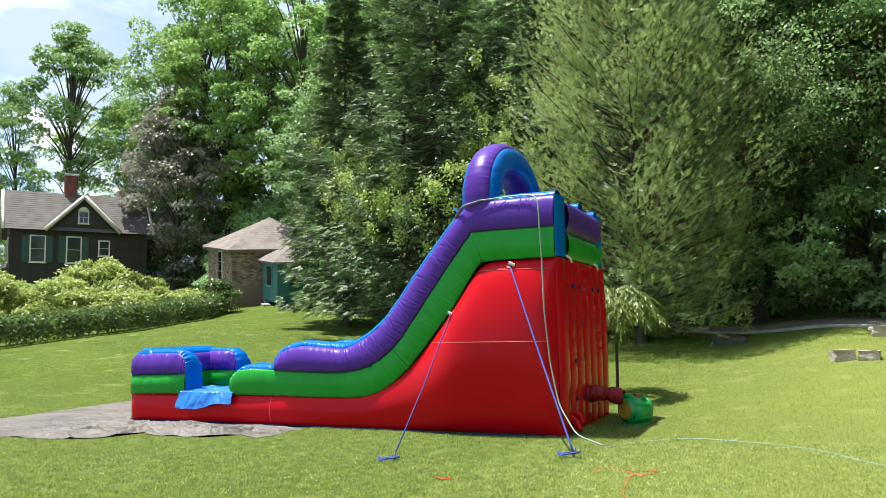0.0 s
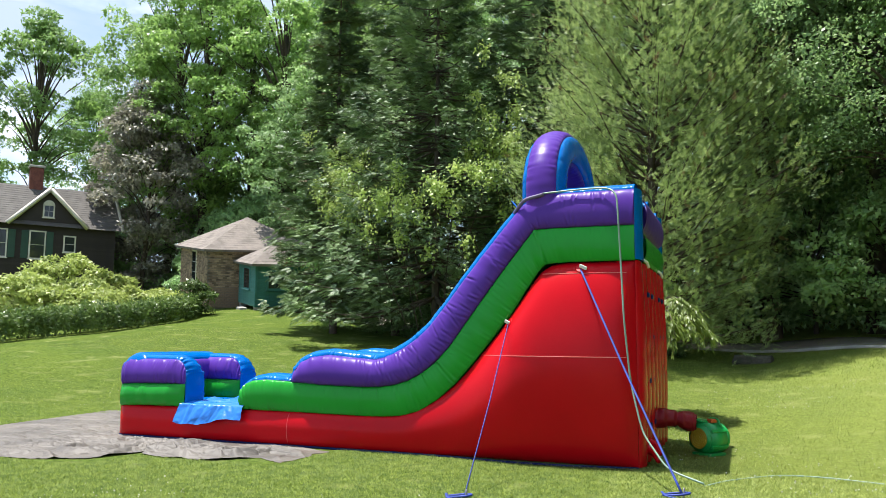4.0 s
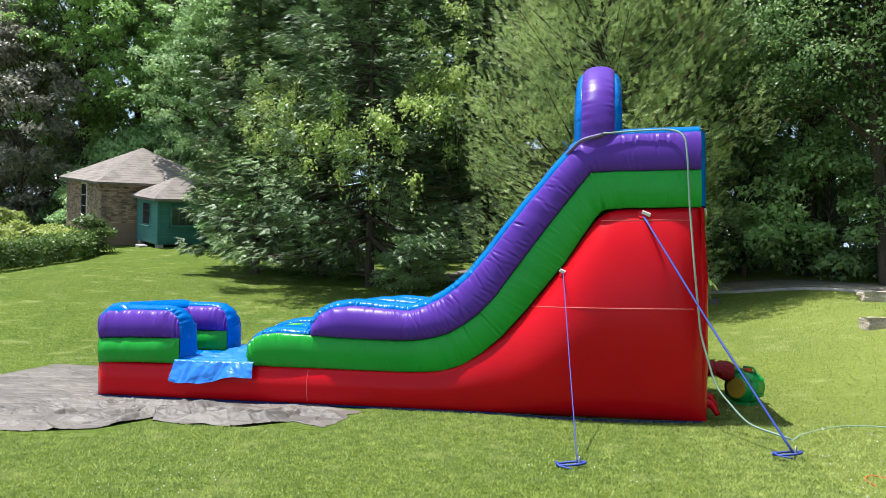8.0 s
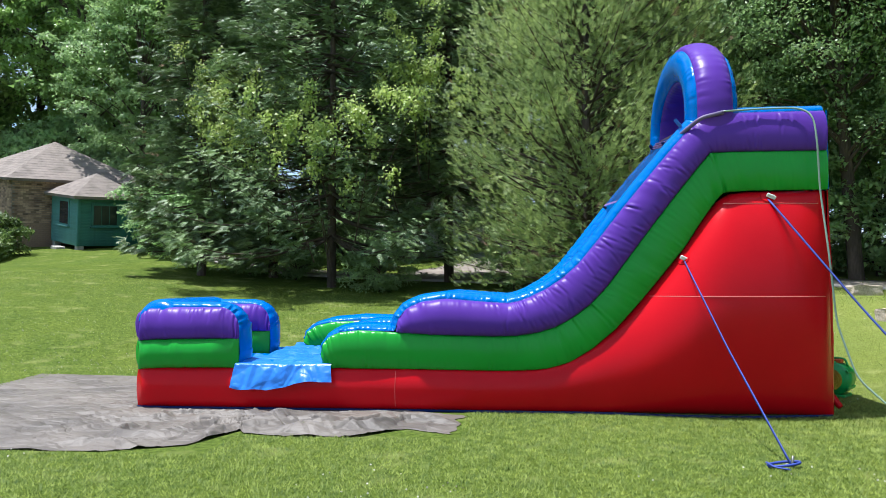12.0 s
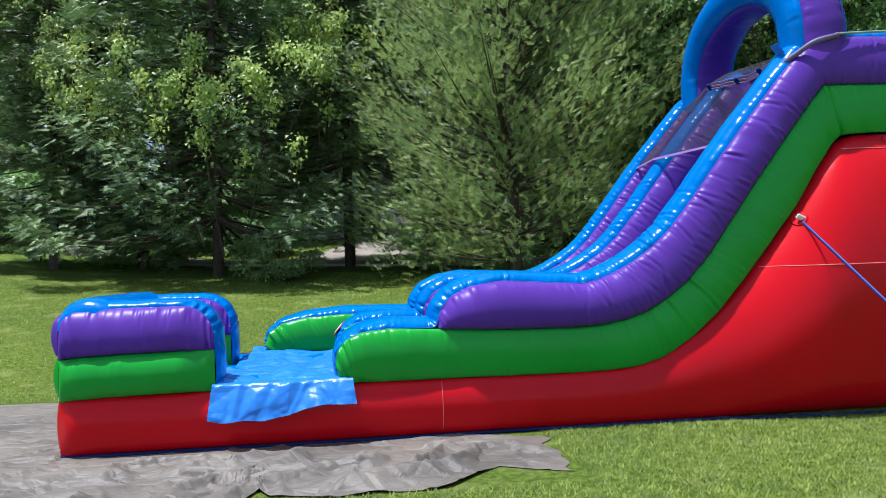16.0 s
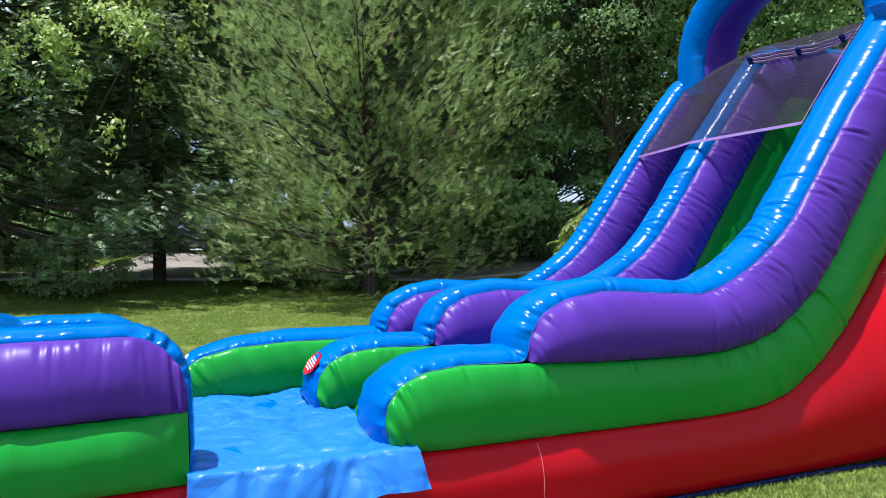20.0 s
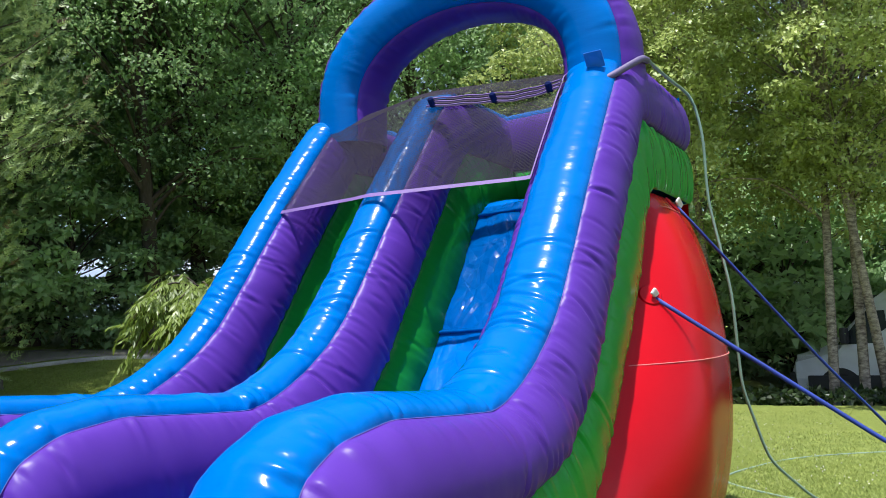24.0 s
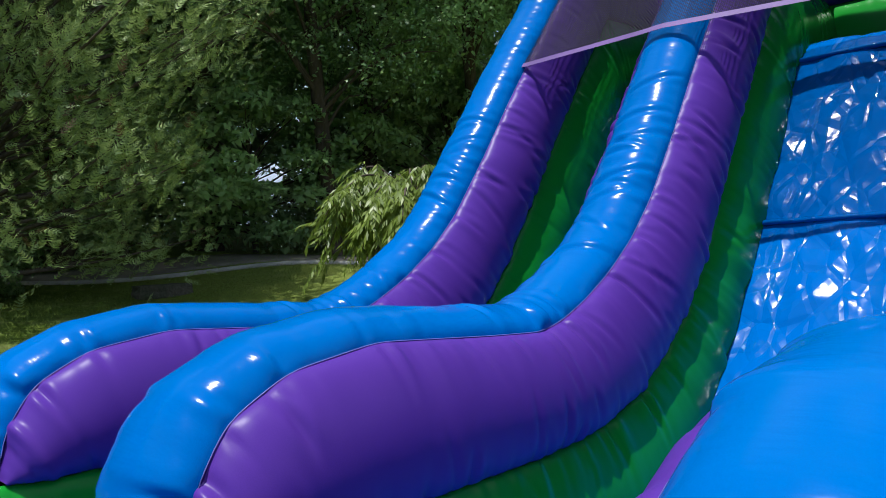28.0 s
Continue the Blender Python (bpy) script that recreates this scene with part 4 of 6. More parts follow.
# ---- groundsheet under the landing ----
def tarp_sheet():
    nu, nv = 300, 190
    q = np.empty((nu, nv, 3))
    for i in range(nu):
        for j in range(nv):
            u, v = i / (nu - 1), j / (nv - 1)
            x = -2.5 + 6.2 * u
            near = float(np.interp(x, (-2.5, 0, .7, 1.35, 1.58, 1.66, 2.1, 2.8, 3.2, 3.7), (-2.3, -2.27, -2.26, -1.97, -1.25, -1.4, -1.5, -1.46, -1.05, -1.3))) + 0.05 * noise.noise(Vector((u * 14, 0, 3)))
            far = 2.9 - 2.4 * step01((u - 0.25) / 0.5) - 0.7 * step01((u - 0.8) / 0.2)
            y = near + (far - near) * v
            x += 0.55 * (v - 0.3) * (1 - u) * -1.1 + 0.12 * noise.noise(Vector((v * 5, u * 2, 8)))
            r0 = noise.noise(Vector((x * 0.7 + y * 0.35, y * 1.3 - x * 0.3, 0.5)))
            r1 = noise.noise(Vector((x * 1.1 + y * 0.5, y * 2.6 - x * 0.9 + 0.8 * r0, 3)))
            r2 = noise.noise(Vector((x * 2.4 - y * 0.6, y * 3.4 + x * 1.6 + r0, 7)))
            d2 = noise.voronoi(Vector((x * 2.0 + y * 1.1, y * 3.4 - x * 1.0, 5.0)))[0]
            loose = 0.22 + 0.78 * step01((u - 0.30) / 0.3)
            z = 0.016 + 0.022 * r0 + loose * (0.07 * max(0, 1 - 6.0 * abs(r1)) + 0.022 * max(0, 1 - 9.0 * abs(r2))) + 0.016 * max(0, 0.30 - (d2[1] - d2[0]))
            z *= 0.25 + 0.75 * step01((-0.12 - y) / 0.35) if 0 < x < 4 else 1.0
            z *= 0.15 + 0.85 * min(1, 14 * min(u, 1 - u, v + 0.02, 1 - v))
            q[i, j] = (x, y, max(0.006, z) + float(height(x, y)))
    tarp = thing("groundsheet", "crumpled grey-brown canvas groundsheet under the slide", "tarp")
    cut = int((1.62 + 2.5) / 6.2 * nu)
    for name, piece in (("canvas", q[:cut + 1]), ("loose_flap", q[cut:])):
        v, f = grid(piece)
        mesh(name, v, f, TARP, tarp, smooth=True)


tarp_sheet()

# ---- drive and kerb ----


def ribbon(name, line, half, mat, label, category, lift=0.02, thick=0.12, n=90, wob=0.15):
    p = smoothed(resample(line, n), 13)
    t = np.gradient(p, axis=0)
    s = np.stack([-t[:, 1], t[:, 0]], 1)
    s /= np.linalg.norm(s, axis=1)[:, None]
    r = np.random.default_rng(3)
    cols = [p + s * (k * half + (wob * noise1(n, 5, r)[:, None] if abs(k) == 1 else 0)) for k in (-1, -0.5, 0, 0.5, 1)]
    top = np.stack([np.stack([c[:, 0], c[:, 1], height(c[:, 0], c[:, 1]) + lift], 1) for c in cols], 1)
    low = top.copy()
    low[..., 2] -= thick
    q = np.concatenate([low[:, :1], top, low[:, -1:]], 1)
    v, f = grid(q)
    return tagged(mesh(name, v, f[:, ::-1], mat, None, "", True), label, category, kind="structure")


DRIVE = [(40, 6), (24, 8.3), (17, 11.0), (12.5, 13.7), (9.5, 16.3), (5, 18.6), (0, 20.0), (-5.5, 22.3), (-9.8, 25.8), (-13, 31.5), (-20, 38)]
ribbon("road", DRIVE, 0.8, ASPHALT, "worn pale drive running behind the trees", "drive")
ribbon("drive_branch", [(1.6, 19.5), (2.9, 23), (4.2, 28), (4.4, 36)], 1.9, ASPHALT, "pale gravel drive branching off", "drive", lift=0.026)
p = smoothed(resample(DRIVE, 140), 13)
t = np.gradient(p, axis=0)
s = np.stack([-t[:, 1], t[:, 0]], 1) / np.linalg.norm(t, axis=1)[:, None]
e = p + s * 1.28
kerb = np.stack([np.stack([e[:, 0] + s[:, 0] * a, e[:, 1] + s[:, 1] * a, height(e[:, 0], e[:, 1]) + b], 1) for a, b in ((-.07, -.05), (-.07, .07), (.07, .07), (.07, -.05))], 1)
tagged(sheet("kerb", kerb[20:110], KERB, None, closed_v=True), "low concrete kerb along the drive", "kerb", kind="structure")

# ---- leaves ----


def kites(c, d, n, length, width, whole=False):
    """Leaf blades: a pointed blade, or a whole kite, from each place c along d, facing n."""
    d = d / (np.linalg.norm(d, axis=1)[:, None] + 1e-9)
    s = np.cross(d, n)
    s /= np.linalg.norm(s, axis=1)[:, None] + 1e-9
    length, width = np.asarray(length).reshape(-1, 1), np.asarray(width).reshape(-1, 1)
    if whole:
        a, b = c + d * length * 0.42 + s * width / 2, c + d * length * 0.42 - s * width / 2
        v = np.stack([c, a, c + d * length, b], 1).reshape(-1, 3)
        return v, np.arange(len(v)).reshape(-1, 4)
    v = np.stack([c - s * width / 2, c + s * width / 2, c + d * length], 1).reshape(-1, 3)
    f = np.arange(len(v)).reshape(-1, 3)
    return v, f


def leaf_object(name, v, f, mat, parent, label=""):
    me = bpy.data.meshes.new(name)
    me.vertices.add(len(v))
    me.vertices.foreach_set("co", np.asarray(v, np.float32).ravel())
    f = np.asarray(f)
    me.loops.add(f.size)
    me.loops.foreach_set("vertex_index", f.astype(np.int32).ravel())
    me.polygons.add(len(f))
    me.polygons.foreach_set("loop_start", np.arange(0, f.size, f.shape[1], dtype=np.int32))
    me.update(calc_edges=True)
    me.materials.append(mat)
    ob = new(name, me)
    ob.parent = parent
    return tagged(ob, label) if label else ob


def limbs(name, paths, mat, parent, stems=1):
    if len(paths) > stems:
        limbs(name, paths[:stems], mat, parent, stems)
        return tagged(limbs("bough", paths[stems:], mat, parent, 9999), kind="stuff")
    return limb_mesh(name, paths, mat, parent)


def limb_mesh(name, paths, mat, parent):
    """Trunk and limbs in one mesh: paths of (points, first radius, last radius)."""
    verts, faces = [], []
    for pts, r0, r1 in paths:
        p = resample(pts, max(4, 2 * len(pts)))
        p = smoothed(p, 3)
        t = np.gradient(p, axis=0)
        t /= np.linalg.norm(t, axis=1)[:, None] + 1e-9
        ref = np.where(np.abs(t[:, 2:3]) > 0.8, [[1.0, 0, 0]], [[0, 0, 1.0]])
        u = np.cross(ref, t)
        u /= np.linalg.norm(u, axis=1)[:, None]
        w = np.cross(t, u)
        a = np.linspace(0, 2 * np.pi, 9, endpoint=False)
        r = np.linspace(r0, r1, len(p))
        ring = p[:, None] + r[:, None, None] * (u[:, None] * np.cos(a)[None, :, None] + w[:, None] * np.sin(a)[None, :, None])
        v, f = grid(ring, closed_v=True)
        faces.extend((f[:, ::-1] + len(verts)).tolist())
        verts.extend(v.tolist())
    return mesh(name, verts, faces, mat, parent, smooth=True)


def rand_dirs(g, n):
    d = g.normal(size=(n, 3))
    return d / np.linalg.norm(d, axis=1)[:, None]


def conifer(name, label, place, tall, wide, z0, seed, mat, rise, whorls, per, fronds, size, bare=0.0, turn=0.0, power=0.75, lean=0.0, roll=0.5, brown=0.0):
    """An evergreen: a straight trunk, uneven whorls of boughs, and flat feathery fronds that hang along each bough.
    rise: how far the boughs climb; roll: how far the fronds turn out of the level; brown: share of withered fronds."""
    g = np.random.default_rng(seed)
    tree = thing(name, label, "tree", (*place, float(height(*place)) - 0.05), turn)
    paths = [([(0, 0, 0), (lean * 0.3, 0, tall * 0.5), (lean, 0, tall * 0.98)], 0.0085 * tall + 0.03, 0.02)]
    base, way, norm, span = [], [], [], []
    droop = rise < 0.3
    for k in range(whorls):
        h = (k + g.uniform(0, 0.9)) / whorls
        z = z0 + (tall - z0) * h
        reach = wide * (1 - h) ** power * min(1, (0.8 if droop else 0.76) + 1.5 * h) + 0.25
        for a in g.uniform(0, 2 * np.pi) + np.arange(per) * 2 * np.pi / per + g.uniform(-0.4, 0.4, per):
            r = reach * g.choice([g.uniform(0.55, 0.85), g.uniform(0.85, 1.2)])
            up = rise * g.uniform(0.6, 1.4) * (0.1 + 0.9 * min(1.0, (9 if rise > 0.5 else 4.5) * h))
            pts = np.array([[q * r * math.cos(a), q * r * math.sin(a), z + r * (up * q + (-0.38 * q + 0.30 * q ** 3 if droop else 0.12 * q * q))] for q in np.linspace(0, 1, 6)])
            pts[:, 0] += lean * z / tall
            paths.append((pts.tolist(), 0.014 + 0.008 * r, 0.005))
            m = max(3, int(fronds * (0.3 + r / wide)))
            q = np.clip(g.beta(3.2, 0.85, m), bare, 1)
            out = pts[-1] - pts[2]
            out /= np.linalg.norm(out)
            side = np.cross(out, (0, 0, 1.0))
            side /= np.linalg.norm(side)
            off = g.normal(0, (0.07 if droop else 0.13) * r, (m, 1)) * (0.25 + 0.75 * q[:, None])
            lift = g.normal(0, (0.035 if droop else 0.10) * r, m)
            base.append(np.stack([np.interp(q, np.linspace(0, 1, 6), c) for c in pts.T], 1) + side * off + np.array([0, 0, 1.0]) * lift[:, None])
            dip = g.uniform(-0.55, 0.05, (m, 1)) if droop else g.uniform(-0.4, 0.7, (m, 1))
            if not droop:
                out = out * 0.75 + np.array([0, 0, 0.25])
            w = out * g.uniform(0.4, 1.0, (m, 1)) + side * g.choice([-1, 1], m)[:, None] * g.uniform(0.1, 0.95, (m, 1)) * (1.1 - 0.5 * q[:, None]) + np.array([0, 0, 1.0]) * dip
            w /= np.linalg.norm(w, axis=1)[:, None]
            flat = np.cross(w, (0, 0, 1.0))
            flat /= np.linalg.norm(flat, axis=1)[:, None] + 1e-9
            upn = np.cross(flat, w)
            tw = g.normal(0, roll, (m, 1))
            way.append(w)
            norm.append(upn * np.cos(tw) + flat * np.sin(tw))
            span.append(size * g.uniform(2.2, 4.4, m) * (1.1 - 0.35 * q))
    base, way, norm, span = np.concatenate(base), np.concatenate(way), np.concatenate(norm), np.concatenate(span)
    m = len(base)
    across = np.cross(norm, way)
    dead = g.random(m) < brown
    vs = []
    for o in (0.08, 0.28, 0.48, 0.68, 0.86, 1.0):
        sag = np.array([0, 0, -0.10]) * (o * o * span)[:, None]
        c = base + way * (o * span)[:, None] + sag
        for s2 in ((-1, 1) if o < 1 else (0,)):
            d = way + across * (s2 * 1.05) + g.normal(0, 0.12, (m, 3)) + np.array([0, 0, -0.12])
            l = span * (0.40 - 0.20 * o) * g.uniform(0.75, 1.25, m)
            v, f = kites(c, d, norm + g.normal(0, 0.18, (m, 3)), l, l * (0.46 if droop else 0.34))
            vs.append(v.reshape(m, 3, 3))
    v = np.stack(vs, 1)
    limbs("trunk", paths, BARK, tree)
    for crown, pick, mt in (("crown", ~dead, mat), ("withered_sprays", dead, WITHERED)):
        if pick.any():
            w = v[pick].reshape(-1, 3)
            leaf_object(crown, w, np.arange(len(w)).reshape(-1, 3), mt, tree)
    return tree


def broadleaf(name, label, place, tall, wide, z0, seed, mat, clumps, leaves, size, spread=1.0, bark=None, trunk_r=None, group="", lean=(0, 0), clump_r=None, stems=1, category="tree", zbias=1.0, whole=False):
    """A broad-leaved tree: trunk, forking limbs, and leaves gathered in uneven clumps with gaps between."""
    g = np.random.default_rng(seed)
    tree = thing(name, label, category, (*place, float(height(*place)) - 0.05), float(g.uniform(0, 360)), group)
    tr = trunk_r or 0.011 * tall + 0.03
    paths = []
    tops = []
    for k in range(stems):
        a = 2 * np.pi * k / stems + g.uniform(0, 1)
        off = 0.0 if stems == 1 else 0.30
        tip = np.array([lean[0] + (wide * 0.35 * math.cos(a) if stems > 1 else 0), lean[1] + (wide * 0.35 * math.sin(a) if stems > 1 else 0), tall * 0.93])
        base = np.array([off * math.cos(a), off * math.sin(a), 0.0])
        mid = base * 0.5 + tip * 0.5 + g.normal(0, 0.02 * tall, 3) * (1, 1, 0)
        paths.append(([base, mid * 0.55 + base * 0.45, mid, tip], tr, tr * 0.12))
        tops.append((base, mid, tip))
    u = rand_dirs(g, clumps)
    rad = g.uniform(0.35, 1.0, clumps) ** 0.45
    hh = np.clip(u[:, 2] * rad * 0.5 + 0.5, 0, 1) ** zbias
    prof = np.sin(np.pi * np.clip(hh, 0.05, 0.97) ** 0.6) ** 0.6 * g.uniform(0.75, 1.2, clumps)
    lat = u[:, :2] / (np.linalg.norm(u[:, :2], axis=1)[:, None] + 1e-6) * (rad * np.sqrt(np.clip(1 - u[:, 2] ** 2, 0.05, 1)))[:, None]
    centres = np.stack([lat[:, 0] * wide * prof, lat[:, 1] * wide * prof, z0 + (tall - z0) * hh], 1)
    centres[:, :2] += np.outer(hh, lean)
    centres += g.normal(0, 0.03 * wide, centres.shape)
    for i in range(0, clumps, max(1, clumps // 34)):
        base, mid, tip = tops[i % stems]
        q = np.clip((centres[i, 2] - 0.30 * (centres[i, 2] - z0 * 0.7)) / tall, 0.12, 0.9)
        root = base + (mid - base) * min(1, 2 * q) + (tip - mid) * max(0, 2 * q - 1)
        bend = root * 0.5 + centres[i] * 0.5 + np.array([0, 0, 0.04 * tall])
        paths.append(([root, bend, centres[i]], tr * g.uniform(0.18, 0.36), 0.012))
    limbs("trunk", paths, bark or BARK, tree, stems)
    cr = clump_r or wide * 0.24
    which = g.integers(0, clumps, leaves)
    cs = cr * g.uniform(0.6, 1.3, clumps)
    d = rand_dirs(g, leaves)
    d[:, 2] = np.where(g.random(leaves) < 0.7, np.abs(d[:, 2]), d[:, 2]) * 0.6
    r = g.uniform(0.3, 1, leaves) ** 0.4
    c = centres[which] + d * (cs[which] * r)[:, None]
    away = (c - np.array([0, 0, z0 + 0.3 * (tall - z0)])) / (0.5 * wide + 0.3 * tall)
    nn = d * 0.6 + away * 0.5 + np.array([0, 0, 1.0]) + g.normal(0, 0.5, (leaves, 3))
    way = rand_dirs(g, leaves) * 0.9 + d * 0.5 + np.array([0, 0, -0.45])
    l = size * g.uniform(0.6, 1.35, leaves)
    v, f = kites(c, way, nn, l, l * (0.62 if whole else 0.72), whole)
    leaf_object("crown", v, f, mat, tree)
    return tree


# the evergreens behind the slide
conifer("cypress", "broad grey-green cypress with upswept feathery boughs", (6.4, 13.3), 16.5, 4.1, 0.45, 11, CYPRESS, 0.45, 44, 9, 120, 0.082, bare=0.3, turn=10, power=0.8, roll=0.8, brown=0.025)
conifer("spruce", "dark spruce with drooping boughs reaching the lawn", (-6.5, 18.0), 15.5, 2.6, 1.15, 12, NEEDLE, 0.12, 40, 8, 60, 0.115, bare=0.2, turn=40, power=0.9, brown=0.015)
conifer("spruce", "dark spruce overgrown with bright climbing vine", (-1.5, 16.4), 15.5, 5.3, 1.35, 13, NEEDLE, 0.14, 36, 8, 92, 0.105, bare=0.2, turn=70, power=0.95)
conifer("pine", "dark evergreen with a bare lower trunk", (2.2, 18.0), 17.0, 3.4, 2.2, 14, NEEDLE, 0.16, 40, 8, 52, 0.125, bare=0.25, turn=100, power=0.65)
conifer("spruce", "dark slender spruce beside the drive", (-4.2, 18.9), 17.5, 3.4, 1.9, 15, NEEDLE, 0.08, 36, 8, 44, 0.13, bare=0.2, turn=15, power=0.8)
conifer("cypress", "tall cypress deeper in the wood", (8.8, 19.5), 19.0, 3.6, 2.0, 16, NEEDLE, 0.35, 34, 8, 14, 0.24, bare=0.2, turn=200, power=0.65, roll=0.8)


def vine(centre, radius, count, seed, place):
    """Leaves of a climber hanging on the boughs."""
    g = np.random.default_rng(seed)
    ob = thing("climbing_vine", "bright yellow-green vine leaves climbing over the spruce", "vine", (*place, 0))
    lobes = np.array(centre) + g.normal(0, 1, (34, 3)) * np.array(radius)
    which = g.integers(0, 34, count)
    c = lobes[which] + rand_dirs(g, count) * g.uniform(0.05, 0.38, (count, 1)) * np.array([1.0, 0.6, 0.8])
    c[:, 2] -= g.exponential(0.16, count)
    nn = np.array([0, -0.6, 0.7]) + g.normal(0, 0.5, (count, 3))
    d = np.array([0, -0.2, -0.8]) + g.normal(0, 0.6, (count, 3))
    l = g.uniform(0.07, 0.13, count)
    v, f = kites(c - np.array([*place, 0]), d, nn, l, l * 0.8)
    leaf_object("leaves", v, f, VINE, ob)
    paths = []
    for i in range(6):
        q = lobes[i] - np.array([*place, 0])
        paths.append(([(q[0] * 0.4, q[1] + 1.2, max(1, q[2] - 3)), (q[0] * 0.8, q[1] + 0.3, q[2] - 1), q], 0.02, 0.008))
    tagged(limbs("stem", paths, BARK, ob, 999), kind="stuff")


vine((-5.4, 16.0, 7.6), (0.55, 0.3, 1.0), 2600, 21, (-5.6, 17.0))
vine((-0.6, 12.6, 5.8), (1.1, 0.3, 0.6), 3000, 22, (-0.8, 14.5))
vine((1.5, 14.2, 8.2), (0.6, 0.3, 1.0), 3000, 23, (1.6, 16.0))
vine((-3.9, 14.8, 6.8), (0.6, 0.3, 0.7), 2200, 24, (-3.8, 16.5))

# the wood: a few kinds of tree, each grown once and set out again
KINDS = [
    broadleaf("maple_tree", "tall broad-leaved tree at the edge of the wood", (-18, 40), 25, 6.0, 3.5, 31, LEAF, 230, 34000, 0.235, group="woodland trees", clump_r=1.0),
    broadleaf("ash_tree", "tall bright-leaved tree with open limbs", (-11, 34), 27, 5.6, 5, 32, LEAF2, 200, 32000, 0.23, group="woodland trees", clump_r=0.95),
    broadleaf("oak_tree", "dark broad-leaved tree in the wood", (14, 20), 22, 6.2, 3.2, 33, DARKLEAF, 210, 32000, 0.22, group="woodland trees", clump_r=1.0),
    broadleaf("poplar_tree", "slender tall tree with light airy crown", (-0.5, 33), 26, 4.0, 5, 34, LEAF, 170, 26000, 0.215, group="woodland trees", clump_r=0.85),
    broadleaf("elm_tree", "leafy elm at the edge of the wood", (13.8, 13.8), 16.5, 5.0, 2.4, 35, DARKLEAF, 210, 46000, 0.115, group="woodland trees", clump_r=0.8, whole=True),
]
g = np.random.default_rng(5)
WOOD = [(-34, 40, 1, 1.15), (-29, 38, 1, 1.1), (-22, 37.5, 1, 1.12), (-40, 43, 3, 1.1), (-24, 45, 0, 1.05), (-13, 44, 3, 1.1), (-6, 36, 0, 1.0), (-7.5, 29, 1, .8), (-3.5, 31, 2, .85), (5, 42, 1, 1.0), (10.5, 30, 0, .95), (7, 35, 3, 1.1), (14, 32, 1, 1.0),
        (19, 26, 2, 1.0), (22, 33, 0, 1.0), (-30, 50, 2, 1.0), (-46, 44, 0, .9), (-52, 36, 3, .85), (-16, 33, 2, .8), (-27, 41, 1, .9),
        (17.2, 12.2, 4, .95), (20.5, 10.2, 4, 1.0), (18, 19, 4, 1.1), (16, 14.8, 4, 1.05), (23, 21, 0, 1.0), (27, 15, 2, .95), (30, 24, 1, 1.0), (33, 10, 0, 1.0), (28, 6.5, 2, .8), (29, -1, 0, .85),
        (31, -9, 2, .9), (27.5, -16, 0, .9), (36, -3, 1, 1.0), (25.5, 10.5, 3, .8), (-57, 26, 0, .9), (-50, 20, 2, .7), (0, 46, 0, 1.1), (12, 45, 2, 1.1),
        (26, 40, 2, 1.1), (34, 32, 0, 1.1), (10.5, 23, 2, .75)]
for x, y, k, sc in WOOD:
    o = copy_thing(KINDS[k], pose(x, y, float(height(x, y)) - 0.1, 0, 0, float(g.uniform(0, 360))) @ Matrix.Diagonal((sc, sc, sc * float(g.uniform(0.92, 1.1)), 1)))
for i, (x, y) in enumerate(((9.5, 18.2), (12.4, 16.8))):
    broadleaf("tulip_tree", "tall woodland tree with a thick dark trunk", (x, y), 20, 5.2, 3.2, 45 + i, DARKLEAF, 210, 46000, 0.12, whole=True, trunk_r=0.36, group="woodland trees", clump_r=0.85, lean=(0.4, 0.3))
# big trees beside the house
broadleaf("lime_tree", "tall airy tree standing behind the dark house", (-43.5, 35.5), 25, 5.2, 9, 36, LEAF, 52, 14000, 0.28, clump_r=1.3)
broadleaf("copper_beech", "dark copper-leaved beech beside the house", (-31.6, 34.6), 16.5, 4.7, 0.8, 37, COPPER, 130, 24000, 0.25, clump_r=1.1, zbias=0.85)
broadleaf("holly_bush", "rounded green shrub beside the house", (-44.5, 24), 7.5, 4.2, 0.2, 38, LEAF, 50, 8000, 0.32, category="shrub", clump_r=1.2)

